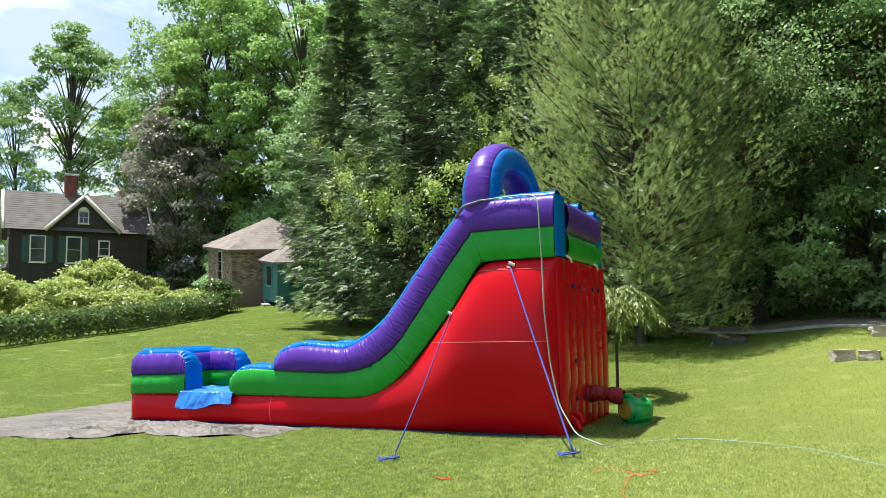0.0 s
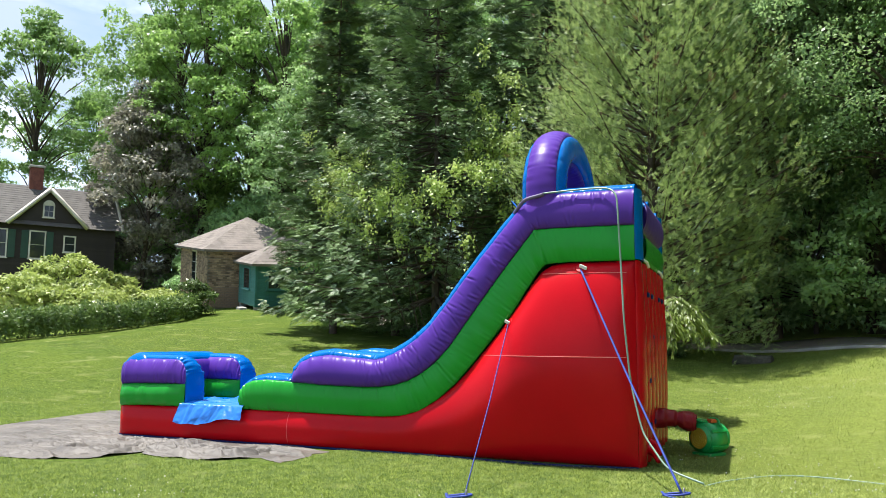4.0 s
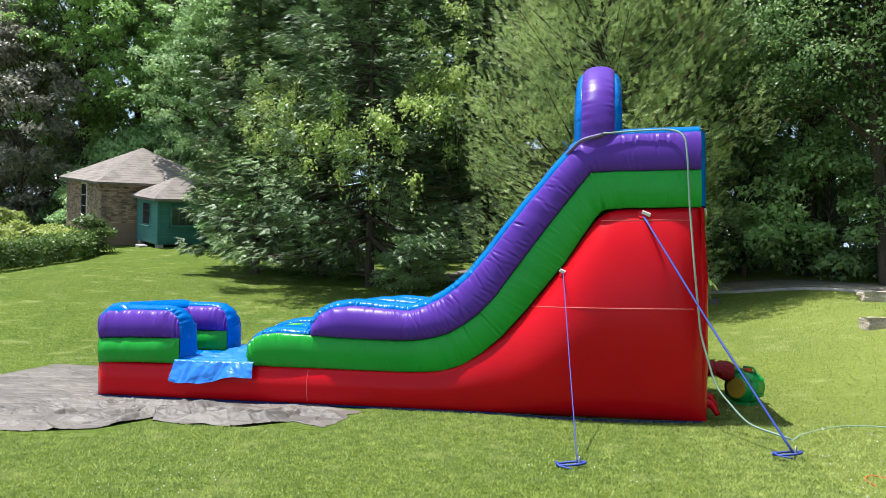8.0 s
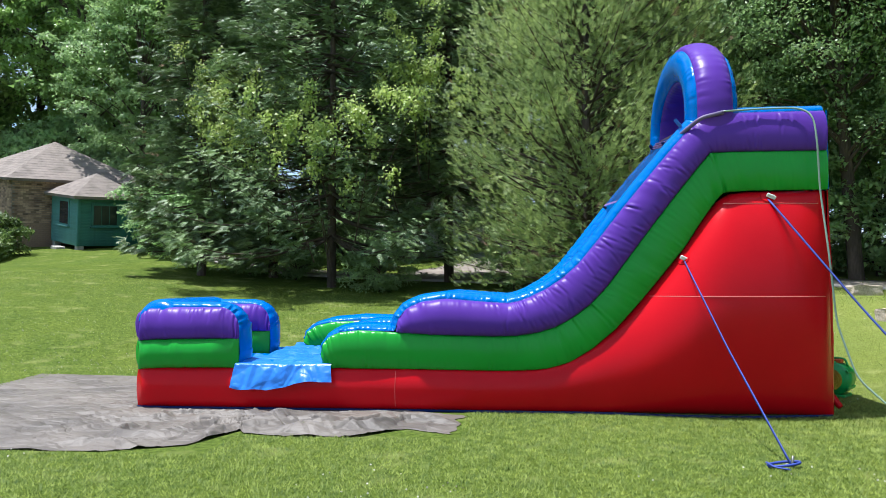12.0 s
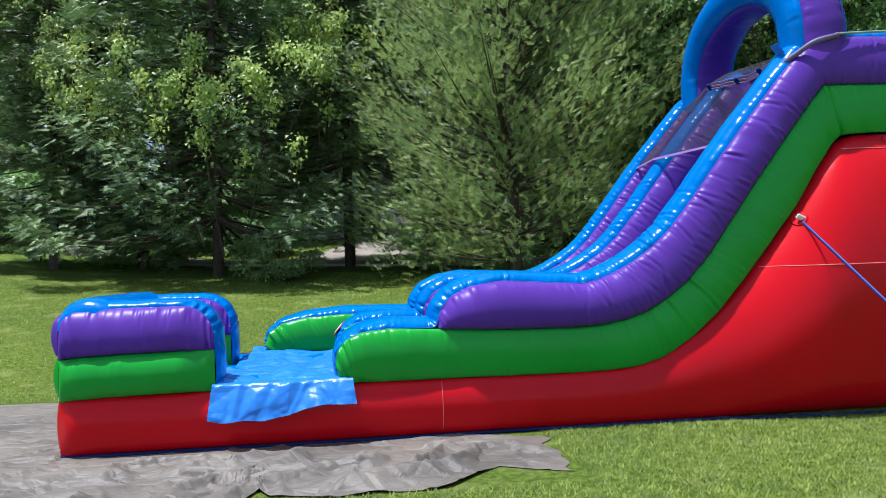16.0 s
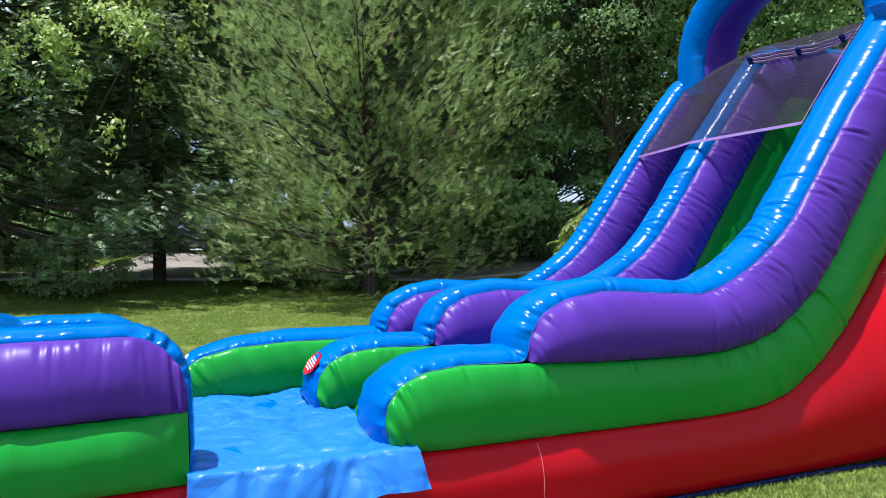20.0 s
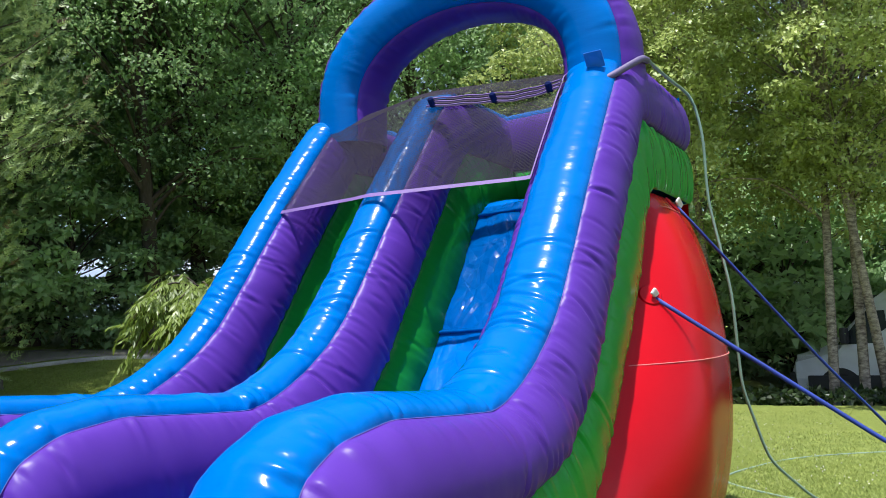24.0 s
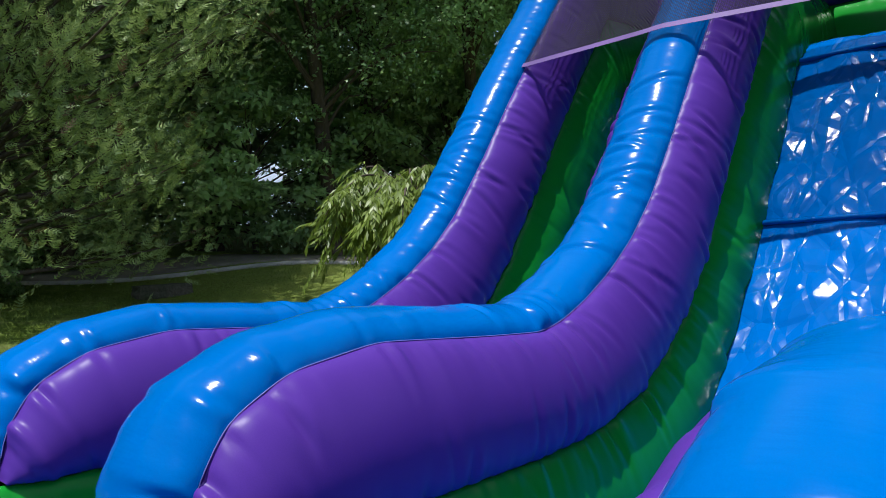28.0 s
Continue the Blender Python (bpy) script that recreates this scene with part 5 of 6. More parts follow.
# understorey along the drive and to the side
UNDER = [broadleaf("understorey_shrub", "dense dark shrub at the foot of the wood", (10.8, 17.8), 4.6, 2.6, 0.1, 41, DARKLEAF, 46, 11000, 0.15, category="shrub", group="understorey shrubs", clump_r=0.75),
         broadleaf("understorey_shrub", "dense dark shrub with lighter sprays", (15.0, 15.2), 3.8, 2.8, 0.1, 42, DARKLEAF, 46, 11000, 0.15, category="shrub", group="understorey shrubs", clump_r=0.75)]
for x, y, k, sc in [(12.9, 15.6, 1, 1.1), (17.5, 13.4, 0, 1.0), (20, 12.4, 1, 1.1), (23, 11.6, 0, 1.1), (8.2, 19.3, 1, 1.0), (18.5, 16, 0, 1.2), (26, 9.8, 1, 1.2), (24.5, 3.2, 0, 1.0), (26, -3.5, 1, 1.2),
                    (25.5, -8, 0, 1.2), (25.5, 0, 1, 1.1), (24.2, 1.4, 1, 1.5), (24.6, 5.6, 0, 1.5), (27, 3.0, 1, 1.7), (24, -3.2, 0, 1.4), (27.5, -6, 1, 1.7), (23.5, 8.2, 1, 1.4), (25, -12, 1, 1.2), (-3.5, 20.6, 0, .55), (0.3, 14.9, 1, .42), (-7.6, 19.9, 0, .42), (-5.2, 19.3, 1, .45), (-3.2, 18.3, 0, .45), (4.4, 15.8, 0, .5), (6.6, 14.2, 1, .38), (-5.4, 22.4, 0, .6), (-9.5, 22.8, 1, .5), (-1.5, 23.5, 1, .7), (21.5, 15.5, 1, 1.4), (29, 11, 0, 1.3),
                    (-11.5, 27.5, 1, 1.0), (-24.5, 33, 1, 1.0), (6, 24.5, 0, 1.0), (11.5, 21, 1, 1.3), (-3, 26, 1, .9), (-48, 30, 0, 1.8), (-52, 24, 1, 1.8), (-46, 36, 1, 1.6), (-50, 14, 0, 1.8), (-38, 40, 0, 1.5), (-28, 46, 1, 1.6), (-22.5, 36, 0, 1.7), (-27, 38.5, 1, 1.9), (-31, 40.5, 0, 1.9), (-35, 43, 1, 2.0), (-18.5, 37, 1, 1.6), (-41, 39, 1, 1.8), (-16, 47, 0, 1.6), (-4, 46, 1, 1.6), (8, 46, 0, 1.6), (18, 38, 1, 1.6), (-22, 35, 0, 1.2), (-44, 8, 1, 1.5), (-58, 6, 0, 1.8)]:
    copy_thing(UNDER[k], pose(x, y, float(height(x, y)) - 0.05, 0, 0, float(g.uniform(0, 360))) @ Matrix.Diagonal((sc, sc, sc, 1)))

# birches and the bed of ivy in front of the van
for i, (x, y, t_, ln) in enumerate(((17.2, -0.05, 13, (0.3, 0.9)), (17.3, -0.55, 14.5, (0.5, -0.9)), (17.5, -0.95, 13, (0.9, -2.2)), (18.5, 2.2, 13.5, (-0.3, 0.8)), (19.0, 4.2, 14, (0.2, 0.8)), (17.6, -6.6, 13, (0.3, -0.6)))):
    broadleaf("birch", "river birch with pale peeling bark and light leaves", (x, y), t_, 3.2, 3.1, 50 + i, BIRCHLEAF, 150, 42000, 0.085, bark=BIRCHBARK, trunk_r=0.095, lean=ln, clump_r=0.62, group="birches")

# small weeping maple behind the slide
maple = thing("weeping_maple", "small grafted weeping maple with feathery yellow-green leaves", "tree", (7.35, 5.0, float(height(7.35, 5.0)) - 0.03))
mg = np.random.default_rng(61)
mpaths = [([(0, 0, 0), (0.02, 0, 0.8), (0, 0.02, 1.85)], 0.032, 0.028)]
mc, md = [], []
for i in range(30):
    a, r = 2 * math.pi * i / 30 + mg.uniform(-.2, .2), mg.uniform(0.42, 0.92)
    top = mg.uniform(0.08, 0.36)
    pts = np.array([[q * r * math.cos(a), q * r * math.sin(a), 1.81 + 1.5 * top * math.sin(q * 2.4) - 0.55 * q ** 2.4 * mg.uniform(0.6, 1.1)] for q in np.linspace(0, 1, 8)])
    mpaths.append((pts.tolist(), 0.014, 0.004))
    q = mg.uniform(0.3, 1.0, 30)
    c = np.stack([np.interp(q, np.linspace(0, 1, 8), k) for k in pts.T], 1)
    out = np.array([math.cos(a), math.sin(a), 0])
    side = np.cross(out, (0, 0, 1)) * mg.choice([-1, 1], 30)[:, None]
    mc.append(c + mg.normal(0, 0.02, c.shape))
    md.append(out * 0.55 + side * mg.uniform(0.1, 0.9, (30, 1)) + np.array([0, 0, -0.45]) + mg.normal(0, 0.2, c.shape))
limbs("trunk", mpaths, BARK, maple)
mc, md = np.concatenate(mc), np.concatenate(md)
md /= np.linalg.norm(md, axis=1)[:, None]
mspan = mg.uniform(0.16, 0.34, len(mc))
mside = np.cross(md, (0, 0, 1.0))
mside /= np.linalg.norm(mside, axis=1)[:, None]
mv = []
for o in np.linspace(0.1, 1.0, 8):
    for s2 in (-1, 1):
        c = mc + md * (o * mspan)[:, None] + np.array([0, 0, -0.35]) * (o * o * mspan)[:, None]
        d = md * 0.8 + mside * s2 * (0.9 - 0.6 * o) + np.array([0, 0, -0.7]) + mg.normal(0, 0.15, mc.shape)
        l = mg.uniform(0.07, 0.12, len(mc))
        v, f = kites(c, d, np.cross(mside, md) + mg.normal(0, 0.4, mc.shape), l, l * 0.24, True)
        mv.append(v)
v = np.concatenate(mv)
f = np.arange(len(v)).reshape(-1, 4)
leaf_object("crown", v, f, MAPLELEAF, maple)


def bank(name, label, category, line, deep, tall, seed, mat, count, size, stuff=True, lumps=9):
    """A clipped or loose hedge along a line."""
    g = np.random.default_rng(seed)
    p = resample(line, 200)
    i = g.integers(0, 199, count)
    ob = thing(name, label, category)
    t = np.gradient(p, axis=0)
    s = np.stack([-t[:, 1], t[:, 0]], 1) / np.linalg.norm(t, axis=1)[:, None]
    wave = 1 + 0.14 * noise1(200, 9, g) + 0.08 * noise1(200, 3, g)
    a = g.uniform(0, np.pi, count)
    k = g.uniform(0.72, 1.04, count)
    yy = np.sign(np.cos(a)) * np.abs(np.cos(a)) ** 0.45 * deep * k
    zz = np.abs(np.sin(a)) ** 0.5 * tall * k * wave[i]
    zz *= g.uniform(0, 1, count) ** 0.25
    x, y = p[i, 0] + s[i, 0] * yy + g.normal(0, .05, count), p[i, 1] + s[i, 1] * yy
    c = np.stack([x, y, height(x, y) + zz], 1)
    out = np.stack([s[i, 0] * np.cos(a), s[i, 1] * np.cos(a), np.sin(a)], 1)
    nn = out + g.normal(0, 0.5, (count, 3)) + np.array([0, 0, 0.4])
    l = size * g.uniform(0.6, 1.4, count)
    v, f = kites(c, rand_dirs(g, count) + out * 0.4, nn, l, l * 0.7)
    leaf_object("leaves", v, f, mat, ob)
    stems = []
    for q in range(0, 200, 8):
        b = p[q]
        h = float(height(*b))
        stems.append(([(b[0], b[1], h - 0.05), (b[0] + g.normal(0, .05), b[1], h + tall * 0.5), (b[0] + g.normal(0, .15), b[1] + g.normal(0, .1), h + tall * 0.85)], 0.03, 0.01))
    tagged(limbs("stems", stems, BARK, ob, 999), kind="stuff")
    return ob


bank("hedge", "clipped green hedge along the far edge of the lawn", "hedge", [(-19, -4), (-16.6, 3.5), (-15.5, 8.8), (-15.0, 14.2), (-15.6, 19.0), (-16.7, 21.8)], 0.7, 1.15, 71, HEDGELEAF, 30000, 0.13)
broadleaf("hedge_end", "rounded leafy end of the hedge", (-16.9, 22.4), 1.75, 1.3, 0.0, 72, HEDGELEAF, 34, 3600, 0.15, category="shrub", clump_r=0.42)
for i, (x, y, tl, w) in enumerate(((-19.5, 19.2, 2.4, 2.2), (-22.5, 19.8, 3.4, 2.9), (-20.4, 15.6, 2.5, 2.4), (-22.6, 13.2, 2.9, 2.6), (-18.2, 17.0, 1.6, 1.6), (-25.5, 16.0, 2.8, 2.6), (-17.4, 20.6, 1.3, 1.3), (-20.5, 10.5, 1.9, 2.0))):
    broadleaf("flowering_shrub", "loose pale green shrub behind the hedge", (x, y), tl, w, 0.1, 80 + i, SHRUBLEAF, 44, 7500, 0.19, category="shrub", group="pale shrubs", clump_r=0.6)
bank("ivy_bed", "low bed of dark ivy in front of the van", "groundcover", [(16.2, 6), (17.0, 2), (17.2, -2), (16.8, -7), (16, -12)], 1.1, 0.30, 73, IVY, 9000, 0.12)

# ---- buildings ----


def wall_box(parent, name, sx, sy, z0, z1, mat, label=""):
    return part(name, box(sx, sy, z1 - z0, 0.0, (0, 0, z0)), mat, parent, label)


def hip_roof(parent, sx, sy, z0, rise, mat, over=0.35, ridge=0.0, rows=16):
    """A hipped roof in courses, each course lapping over the one below."""
    hx, hy = sx / 2 + over, sy / 2 + over
    for side in range(4):
        wide, run = (hx, hy) if side % 2 == 0 else (hy, hx)
        tip = ridge / 2 if side % 2 == 0 else 0.0
        verts, faces = [], []
        for k in range(rows):
            a, b = k / rows, (k + 1) / rows
            wa, wb = wide + (tip - wide) * a, wide + (tip - wide) * b
            ya, yb = -run * (1 - a) , -run * (1 - b)
            if ridge and side % 2 == 1:
                ya, yb = -(hx + (ridge / 2 - hx) * a), -(hx + (ridge / 2 - hx) * b)
                wa, wb = hy * (1 - a), hy * (1 - b)
            i = len(verts)
            za = z0 + rise * a
            verts += [(-wa, ya, za), (wa, ya, za), (-wa, ya, za + 0.007), (wa, ya, za + 0.007)]
            faces.append((i, i + 1, i + 3, i + 2))
            if k == rows - 1:
                verts += [(-tip, yb, z0 + rise), (tip, yb, z0 + rise)]
            faces.append((i + 2, i + 3, i + 5, i + 4))
        mesh("roof_slope", verts, faces, mat, parent, at=pose(0, 0, 0, 0, 0, 90 * side))
    part("eaves_board", box(2 * hx - 0.06, 2 * hy - 0.06, 0.12, 0.0, (0, 0, z0 - 0.115)), TRIM if mat is SLATE else SHINGLE, parent, "eaves board")


def sash(parent, w, h, at, bars=(1, 2), frame_mat=None, depth=0.06, label="", sill=True):
    """A window: frame, panes, glazing bars and sill, facing -y of its pose."""
    fm = frame_mat or TRIM
    fr = part("window", box(w + 0.16, depth, h + 0.16, 0.006, (0, 0, -0.08)), fm, parent, label, at=at)
    cols, rows = bars[0] + 1, bars[1] + 1
    for i in range(cols):
        for j in range(rows):
            part("pane", box(w / cols - 0.03, 0.02, h / rows - 0.03, 0, ((i + 0.5) * w / cols - w / 2, -depth / 2 - 0.003, j * h / rows + 0.015)), GLASS, fr)
    if sill:
        part("sill", box(w + 0.26, 0.14, 0.05, 0.006, (0, -depth / 2 - 0.02, -0.12)), fm, fr)
    return fr


def brick_face(parent, wide, z0, z1, at, skip=(), limit=300, lower=True):
    """Courses of bricks on one wall, proud of the mortar."""
    bl, bh, j = 0.225, 0.078, 0.016
    rows = int((z1 - z0) / (bh + j))
    cols = int(wide / (bl + j))
    first = None
    made = 0
    verts, faces = [], []
    for r in range(rows):
        for c in range(cols):
            x = -wide / 2 + (c + 0.5 + (0.5 if r % 2 else 0.0) * 0.9) * (bl + j)
            z = z0 + r * (bh + j) + 0.01
            if x > wide / 2 - 0.1 or any(a < x < b and lo < z < hi for a, b, lo, hi in skip):
                continue
            if made < limit:
                m = at @ pose(x, -0.012, z)
                if first is None:
                    first = part("brick", box(bl, 0.05, bh, 0.006), BRICK, parent, at=m)
                else:
                    again(first, "brick", parent, m)
                made += 1
            else:
                k = len(verts)
                x0, x1, y0, z1b = x - bl / 2, x + bl / 2, -0.037, z + bh
                pts = [(x0, y0, z), (x1, y0, z), (x1, y0, z1b), (x0, y0, z1b), (x0, 0, z), (x1, 0, z), (x1, 0, z1b), (x0, 0, z1b)]
                verts += [at @ Vector(q) for q in pts]
                faces += [tuple(k + q for q in f) for f in ((0, 1, 2, 3), (1, 5, 6, 2), (5, 4, 7, 6), (4, 0, 3, 7), (3, 2, 6, 7), (4, 5, 1, 0))]
    if verts:
        tagged(mesh("brickwork", verts, faces, BRICK, parent), kind="stuff")


# brick outbuilding with a hipped roof
# both buildings stand on the slope behind the lawn and lean a little with it
SX, SY, AW, AD = 6.6, 6.2, 2.9, 2.8
LEAN = Matrix.Rotation(radians(8), 4, Vector((0.841, 0.541, 0)))
shed = thing("brick_outbuilding", "old brick outbuilding with a brown hipped shingle roof", "outbuilding")
shed.matrix_world = Matrix.Translation((-19.49, 30.32, 3.88)) @ LEAN @ pose(0, 0, 0, 0, 0, -38)
wall_box(shed, "wall", SX, SY, -1.1, 3.03, MORTAR, "weathered brick wall")
brick_face(shed, SX, -0.2, 2.95, pose(0, -SY / 2, 0), skip=((-0.35, 0.9, 0.95, 2.9),))
brick_face(shed, SY, -0.2, 2.95, pose(SX / 2, 0, 0, 0, 0, 90))
sash(shed, 0.85, 1.75, pose(0.28, -SY / 2 - 0.02, 1.05), (0, 2), TRIM)
hip_roof(shed, SX, SY, 3.03, 1.88, SHINGLE, 0.36)

annex = thing("green_garden_house", "teal-painted wooden garden room with a hipped roof", "garden house")
annex.matrix_world = Matrix.Translation((-15.5, 27.23, 3.13)) @ LEAN @ pose(0, 0, 0, 0, 0, -38)
wall_box(annex, "wall", AW, AD, 0.22, 2.5, TEAL)
# boards: lighter teal on the front stands in for the light falling there
for side, (wide, off, turn) in enumerate(((AW, AD / 2, 0), (AD, AW / 2, 90))):
    m0 = pose(0, 0, 0, 0, 0, turn)
    first = None
    for k in range(17):
        mm = m0 @ pose(0, -off - 0.012, 0.24 + k * 0.132, 7, 0, 0)
        if first is None:
            first = part("board", box(wide, 0.022, 0.145, 0.003), TEAL_LIT if side == 0 else TEAL, annex, at=mm)
        else:
            again(first, "board", annex, mm)
    for xx in (-wide / 2 + 0.03, wide / 2 - 0.03):
        part("corner_board", box(0.10, 0.05, 2.3, 0.006), TEAL_LIT if side == 0 else TEAL, annex, at=m0 @ pose(xx, -off - 0.03, 0.22))
sash(annex, 0.95, 1.05, pose(0.05, -AD / 2 - 0.05, 1.15), (2, 0), TEAL_LIT)
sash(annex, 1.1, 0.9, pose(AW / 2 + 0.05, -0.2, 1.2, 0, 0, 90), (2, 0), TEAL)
for xx, yy in ((-AW / 2 + .15, -AD / 2 + .15), (AW / 2 - .15, -AD / 2 + .15), (AW / 2 - .15, AD / 2 - .15)):
    part("pier", box(0.3, 0.3, 0.75, 0.02, (xx, yy, -0.45)), KERB, annex, "concrete block pier")
part("door_step", box(0.7, 0.4, 0.18, 0.02, (-0.1, -AD / 2 - 0.25, -0.1)), KERB, annex)
hip_roof(annex, AW, AD, 2.5, 1.05, SHINGLE, 0.35, rows=8)

# the dark house with a cross gable
house = thing("dark_house", "dark brown two-storey house with cream trim and a cross gable", "house")
house.matrix_world = pose(-37.45, 31.05, 4.1, 0, 0, 55)
HW, HD, HE, HR = 8.8, 6.4, 5.0, 2.9
wall_box(house, "wall", HW, HD, -0.8, HE, SIDING, "dark brown board wall")
first = None
for k in range(36):
    mm = pose(0, -HD / 2 - 0.012, -0.1 + k * 0.142, 6, 0, 0)
    first = again(first, "board", house, mm) and first if first else part("board", box(HW, 0.022, 0.15, 0.003), SIDING, house, at=mm)
for sy in (-1, 1):
    verts, faces = [], []
    rows = 18
    for k in range(rows):
        a, b = k / rows, (k + 1) / rows
        y0, y1 = sy * (HD / 2 + 0.45) * (1 - a), sy * (HD / 2 + 0.45) * (1 - b)
        i = len(verts)
        z0 = HE - 0.3 + (HR + 0.3) * a
        w = HW / 2 + 0.4
        verts += [(-w, y0, z0), (w, y0, z0), (-w, y0, z0 + 0.015), (w, y0, z0 + 0.015)]
        if k == rows - 1:
            verts += [(-w, y1, HE + HR), (w, y1, HE + HR)]
        faces += [(i, i + 1, i + 3, i + 2), (i + 2, i + 3, i + 5, i + 4)]
    mesh("roof_slope", verts, faces, SLATE, house)
for sx in (-1, 1):
    x = sx * (HW / 2 + 0.0)
    mesh("gable_wall", [(x, -HD / 2, HE), (x, HD / 2, HE), (x, 0, HE + HR - 0.25), (x - sx * .2, -HD / 2, HE), (x - sx * .2, HD / 2, HE), (x - sx * .2, 0, HE + HR - 0.25)],
         [(0, 1, 2), (3, 5, 4), (0, 2, 5, 3), (1, 4, 5, 2)], SIDING, house)
    for sy in (-1, 1):
        tube("barge_board", [(sx * (HW / 2 + .42), sy * (HD / 2 + .45), HE - .30), (sx * (HW / 2 + .42), 0, HE + HR - .02)], 0.12, TRIM, house, "cream barge board", sides=4, n=4)
GX, GW, GH = 0.1, 4.1, 2.1
gy = -HD / 2 - 0.15
mesh("front_gable", [(GX - GW / 2, gy, HE), (GX + GW / 2, gy, HE), (GX, gy, HE + GH), (GX - GW / 2, gy + 2.6, HE), (GX + GW / 2, gy + 2.6, HE), (GX, gy + 2.6, HE + GH)],
     [(0, 1, 2), (3, 5, 4), (0, 2, 5, 3), (1, 4, 5, 2), (0, 3, 4, 1)], SIDING, house)
for sx in (-1, 1):
    q = [(GX + sx * (GW / 2 + .35), gy - .3, HE - .28), (GX, gy - .3, HE + GH + .12), (GX, 0.3, HE + GH + .12), (GX + sx * (GW / 2 + .35), gy + 2.2, HE - .05)]
    mesh("gable_roof", q + [(a, b, c - .08) for a, b, c in q], [(0, 1, 2, 3), (7, 6, 5, 4), (0, 4, 5, 1), (1, 5, 6, 2), (2, 6, 7, 3), (3, 7, 4, 0)], SLATE, house)
    tube("barge_board", [(GX + sx * (GW / 2 + .37), gy - .34, HE - .30), (GX, gy - .34, HE + GH + .08)], 0.15, TRIM, house, "cream barge board", sides=4, n=4)
part("belt_board", box(HW + 0.1, 0.10, 0.16, 0.01, (0, -HD / 2 - 0.06, HE - 0.25)), TRIM, house, "cream belt board")
for x, w, h, sh in ((-2.7, 0.85, 1.75, True), (-0.45, 0.85, 1.75, True), (1.5, 0.62, 1.0, False)):
    sash(house, w, h, pose(x, -HD / 2 - 0.05, 2.55 if h > 1.2 else 3.1), (0, 1), TRIM)
    if sh:
        for s_ in (-1, 1):
            part("shutter", box(0.42, 0.06, h + 0.1, 0.01, (x + s_ * (w / 2 + 0.32), -HD / 2 - 0.06, 2.5)), SHUTTER, house, "dark green shutter")
aw = sash(house, 0.55, 0.75, pose(GX, gy - 0.03, HE + 0.35), (1, 1), TRIM)
bm = bmesh.new()
bmesh.ops.create_cone(bm, cap_ends=True, segments=24, radius1=0.36, radius2=0.36, depth=0.06, matrix=pose(0, 0, 0.76, 90, 0, 0))
part("arched_head", bm, TRIM, aw)
for y in (-1.6, 0.2, 1.8):
    sash(house, 0.7, 1.6, pose(-HW / 2 - 0.05, y, 2.6, 0, 0, -90), (0, 1), TRIM)
part("chimney", box(0.85, 0.85, 2.0, 0.03, (-0.45, 0.1, HE + HR - 0.7)), material("chimney_brick", (0.20, 0.07, 0.05), 0.9, vary=0.4, fine=20, bump=0.6), house, "red brick chimney")
part("chimney_cap", box(1.0, 1.0, 0.16, 0.03, (-0.45, 0.1, HE + HR + 1.3)), KERB, house)
part("skylight", box(0.8, 0.06, 0.6, 0.01), WHITE, house, at=pose(-2.0, -1.15, HE + 1.75, -50, 0, 0))
part("side_porch_roof", box(1.8, 3.0, 0.14, 0.03, (-HW / 2 - 0.9, -0.4, 2.05)), SLATE, house)
for y in (-1.7, 0.9):
    part("porch_post", box(0.14, 0.14, 2.1, 0.01, (-HW / 2 - 1.65, y, 0)), TRIM, house)

# pale house glimpsed through the evergreens
far_house = thing("pale_house", "pale grey house glimpsed behind the evergreens", "house", (-2.0, 44.0, 3.0), 12)
SIDE2 = material("pale_siding", (0.55, 0.56, 0.56), 0.6, vary=0.15, scale=1, fine=20)
wall_box(far_house, "wall", 13, 7, -0.5, 5.4, SIDE2)
for sy in (-1, 1):
    q = [(-7, sy * 4.0, 5.2), (7, sy * 4.0, 5.2), (7, 0, 7.6), (-7, 0, 7.6)]
    mesh("roof_slope", q + [(a, b, c - .15) for a, b, c in q], [(0, 1, 2, 3), (7, 6, 5, 4), (0, 4, 5, 1), (2, 6, 7, 3), (1, 5, 6, 2), (3, 7, 4, 0)], SLATE, far_house)
for x in (-4.5, -1.5, 1.5, 4.5):
    for z in (0.9, 3.5):
        sash(far_house, 0.9, 1.3, pose(x, -3.55, z), (0, 1), TRIM)

# ---- vehicles ----


def loft(sections):
    """Rings of points joined to a closed body: (n, m, 3)."""
    p = np.array(sections, float)
    v, f = grid(p, closed_v=True)
    m = p.shape[1]
    faces = [tuple(q) for q in f] + [tuple(range(m))[::-1], tuple(range(len(v) - m, len(v)))]
    return v, faces


def wheel(parent, x, y, r=0.36, w=0.24):
    bm = bmesh.new()
    bmesh.ops.create_cone(bm, cap_ends=True, segments=28, radius1=r, radius2=r, depth=w, matrix=pose(0, 0, 0, 90, 0, 0))
    bmesh.ops.bevel(bm, geom=bm.edges[:], offset=0.02, segments=2, affect="EDGES")
    wh = part("wheel", bm, RUBBER, parent, "black tyre", True, at=pose(x, y, r))
    bm = bmesh.new()
    bmesh.ops.create_cone(bm, cap_ends=True, segments=20, radius1=r * 0.62, radius2=r * 0.5, depth=w + 0.02, matrix=pose(0, 0, 0, 90, 0, 0))
    part("rim", bm, STEEL, wh, "steel rim")


van = thing("white_van", "white high-roofed delivery van parked beyond the birches", "van", (21.3, -3.1, -0.05), 84)
van.matrix_world = pose(20.5, -2.1, float(height(20.5, -2.1)) - 0.02, 0, 0, 77)


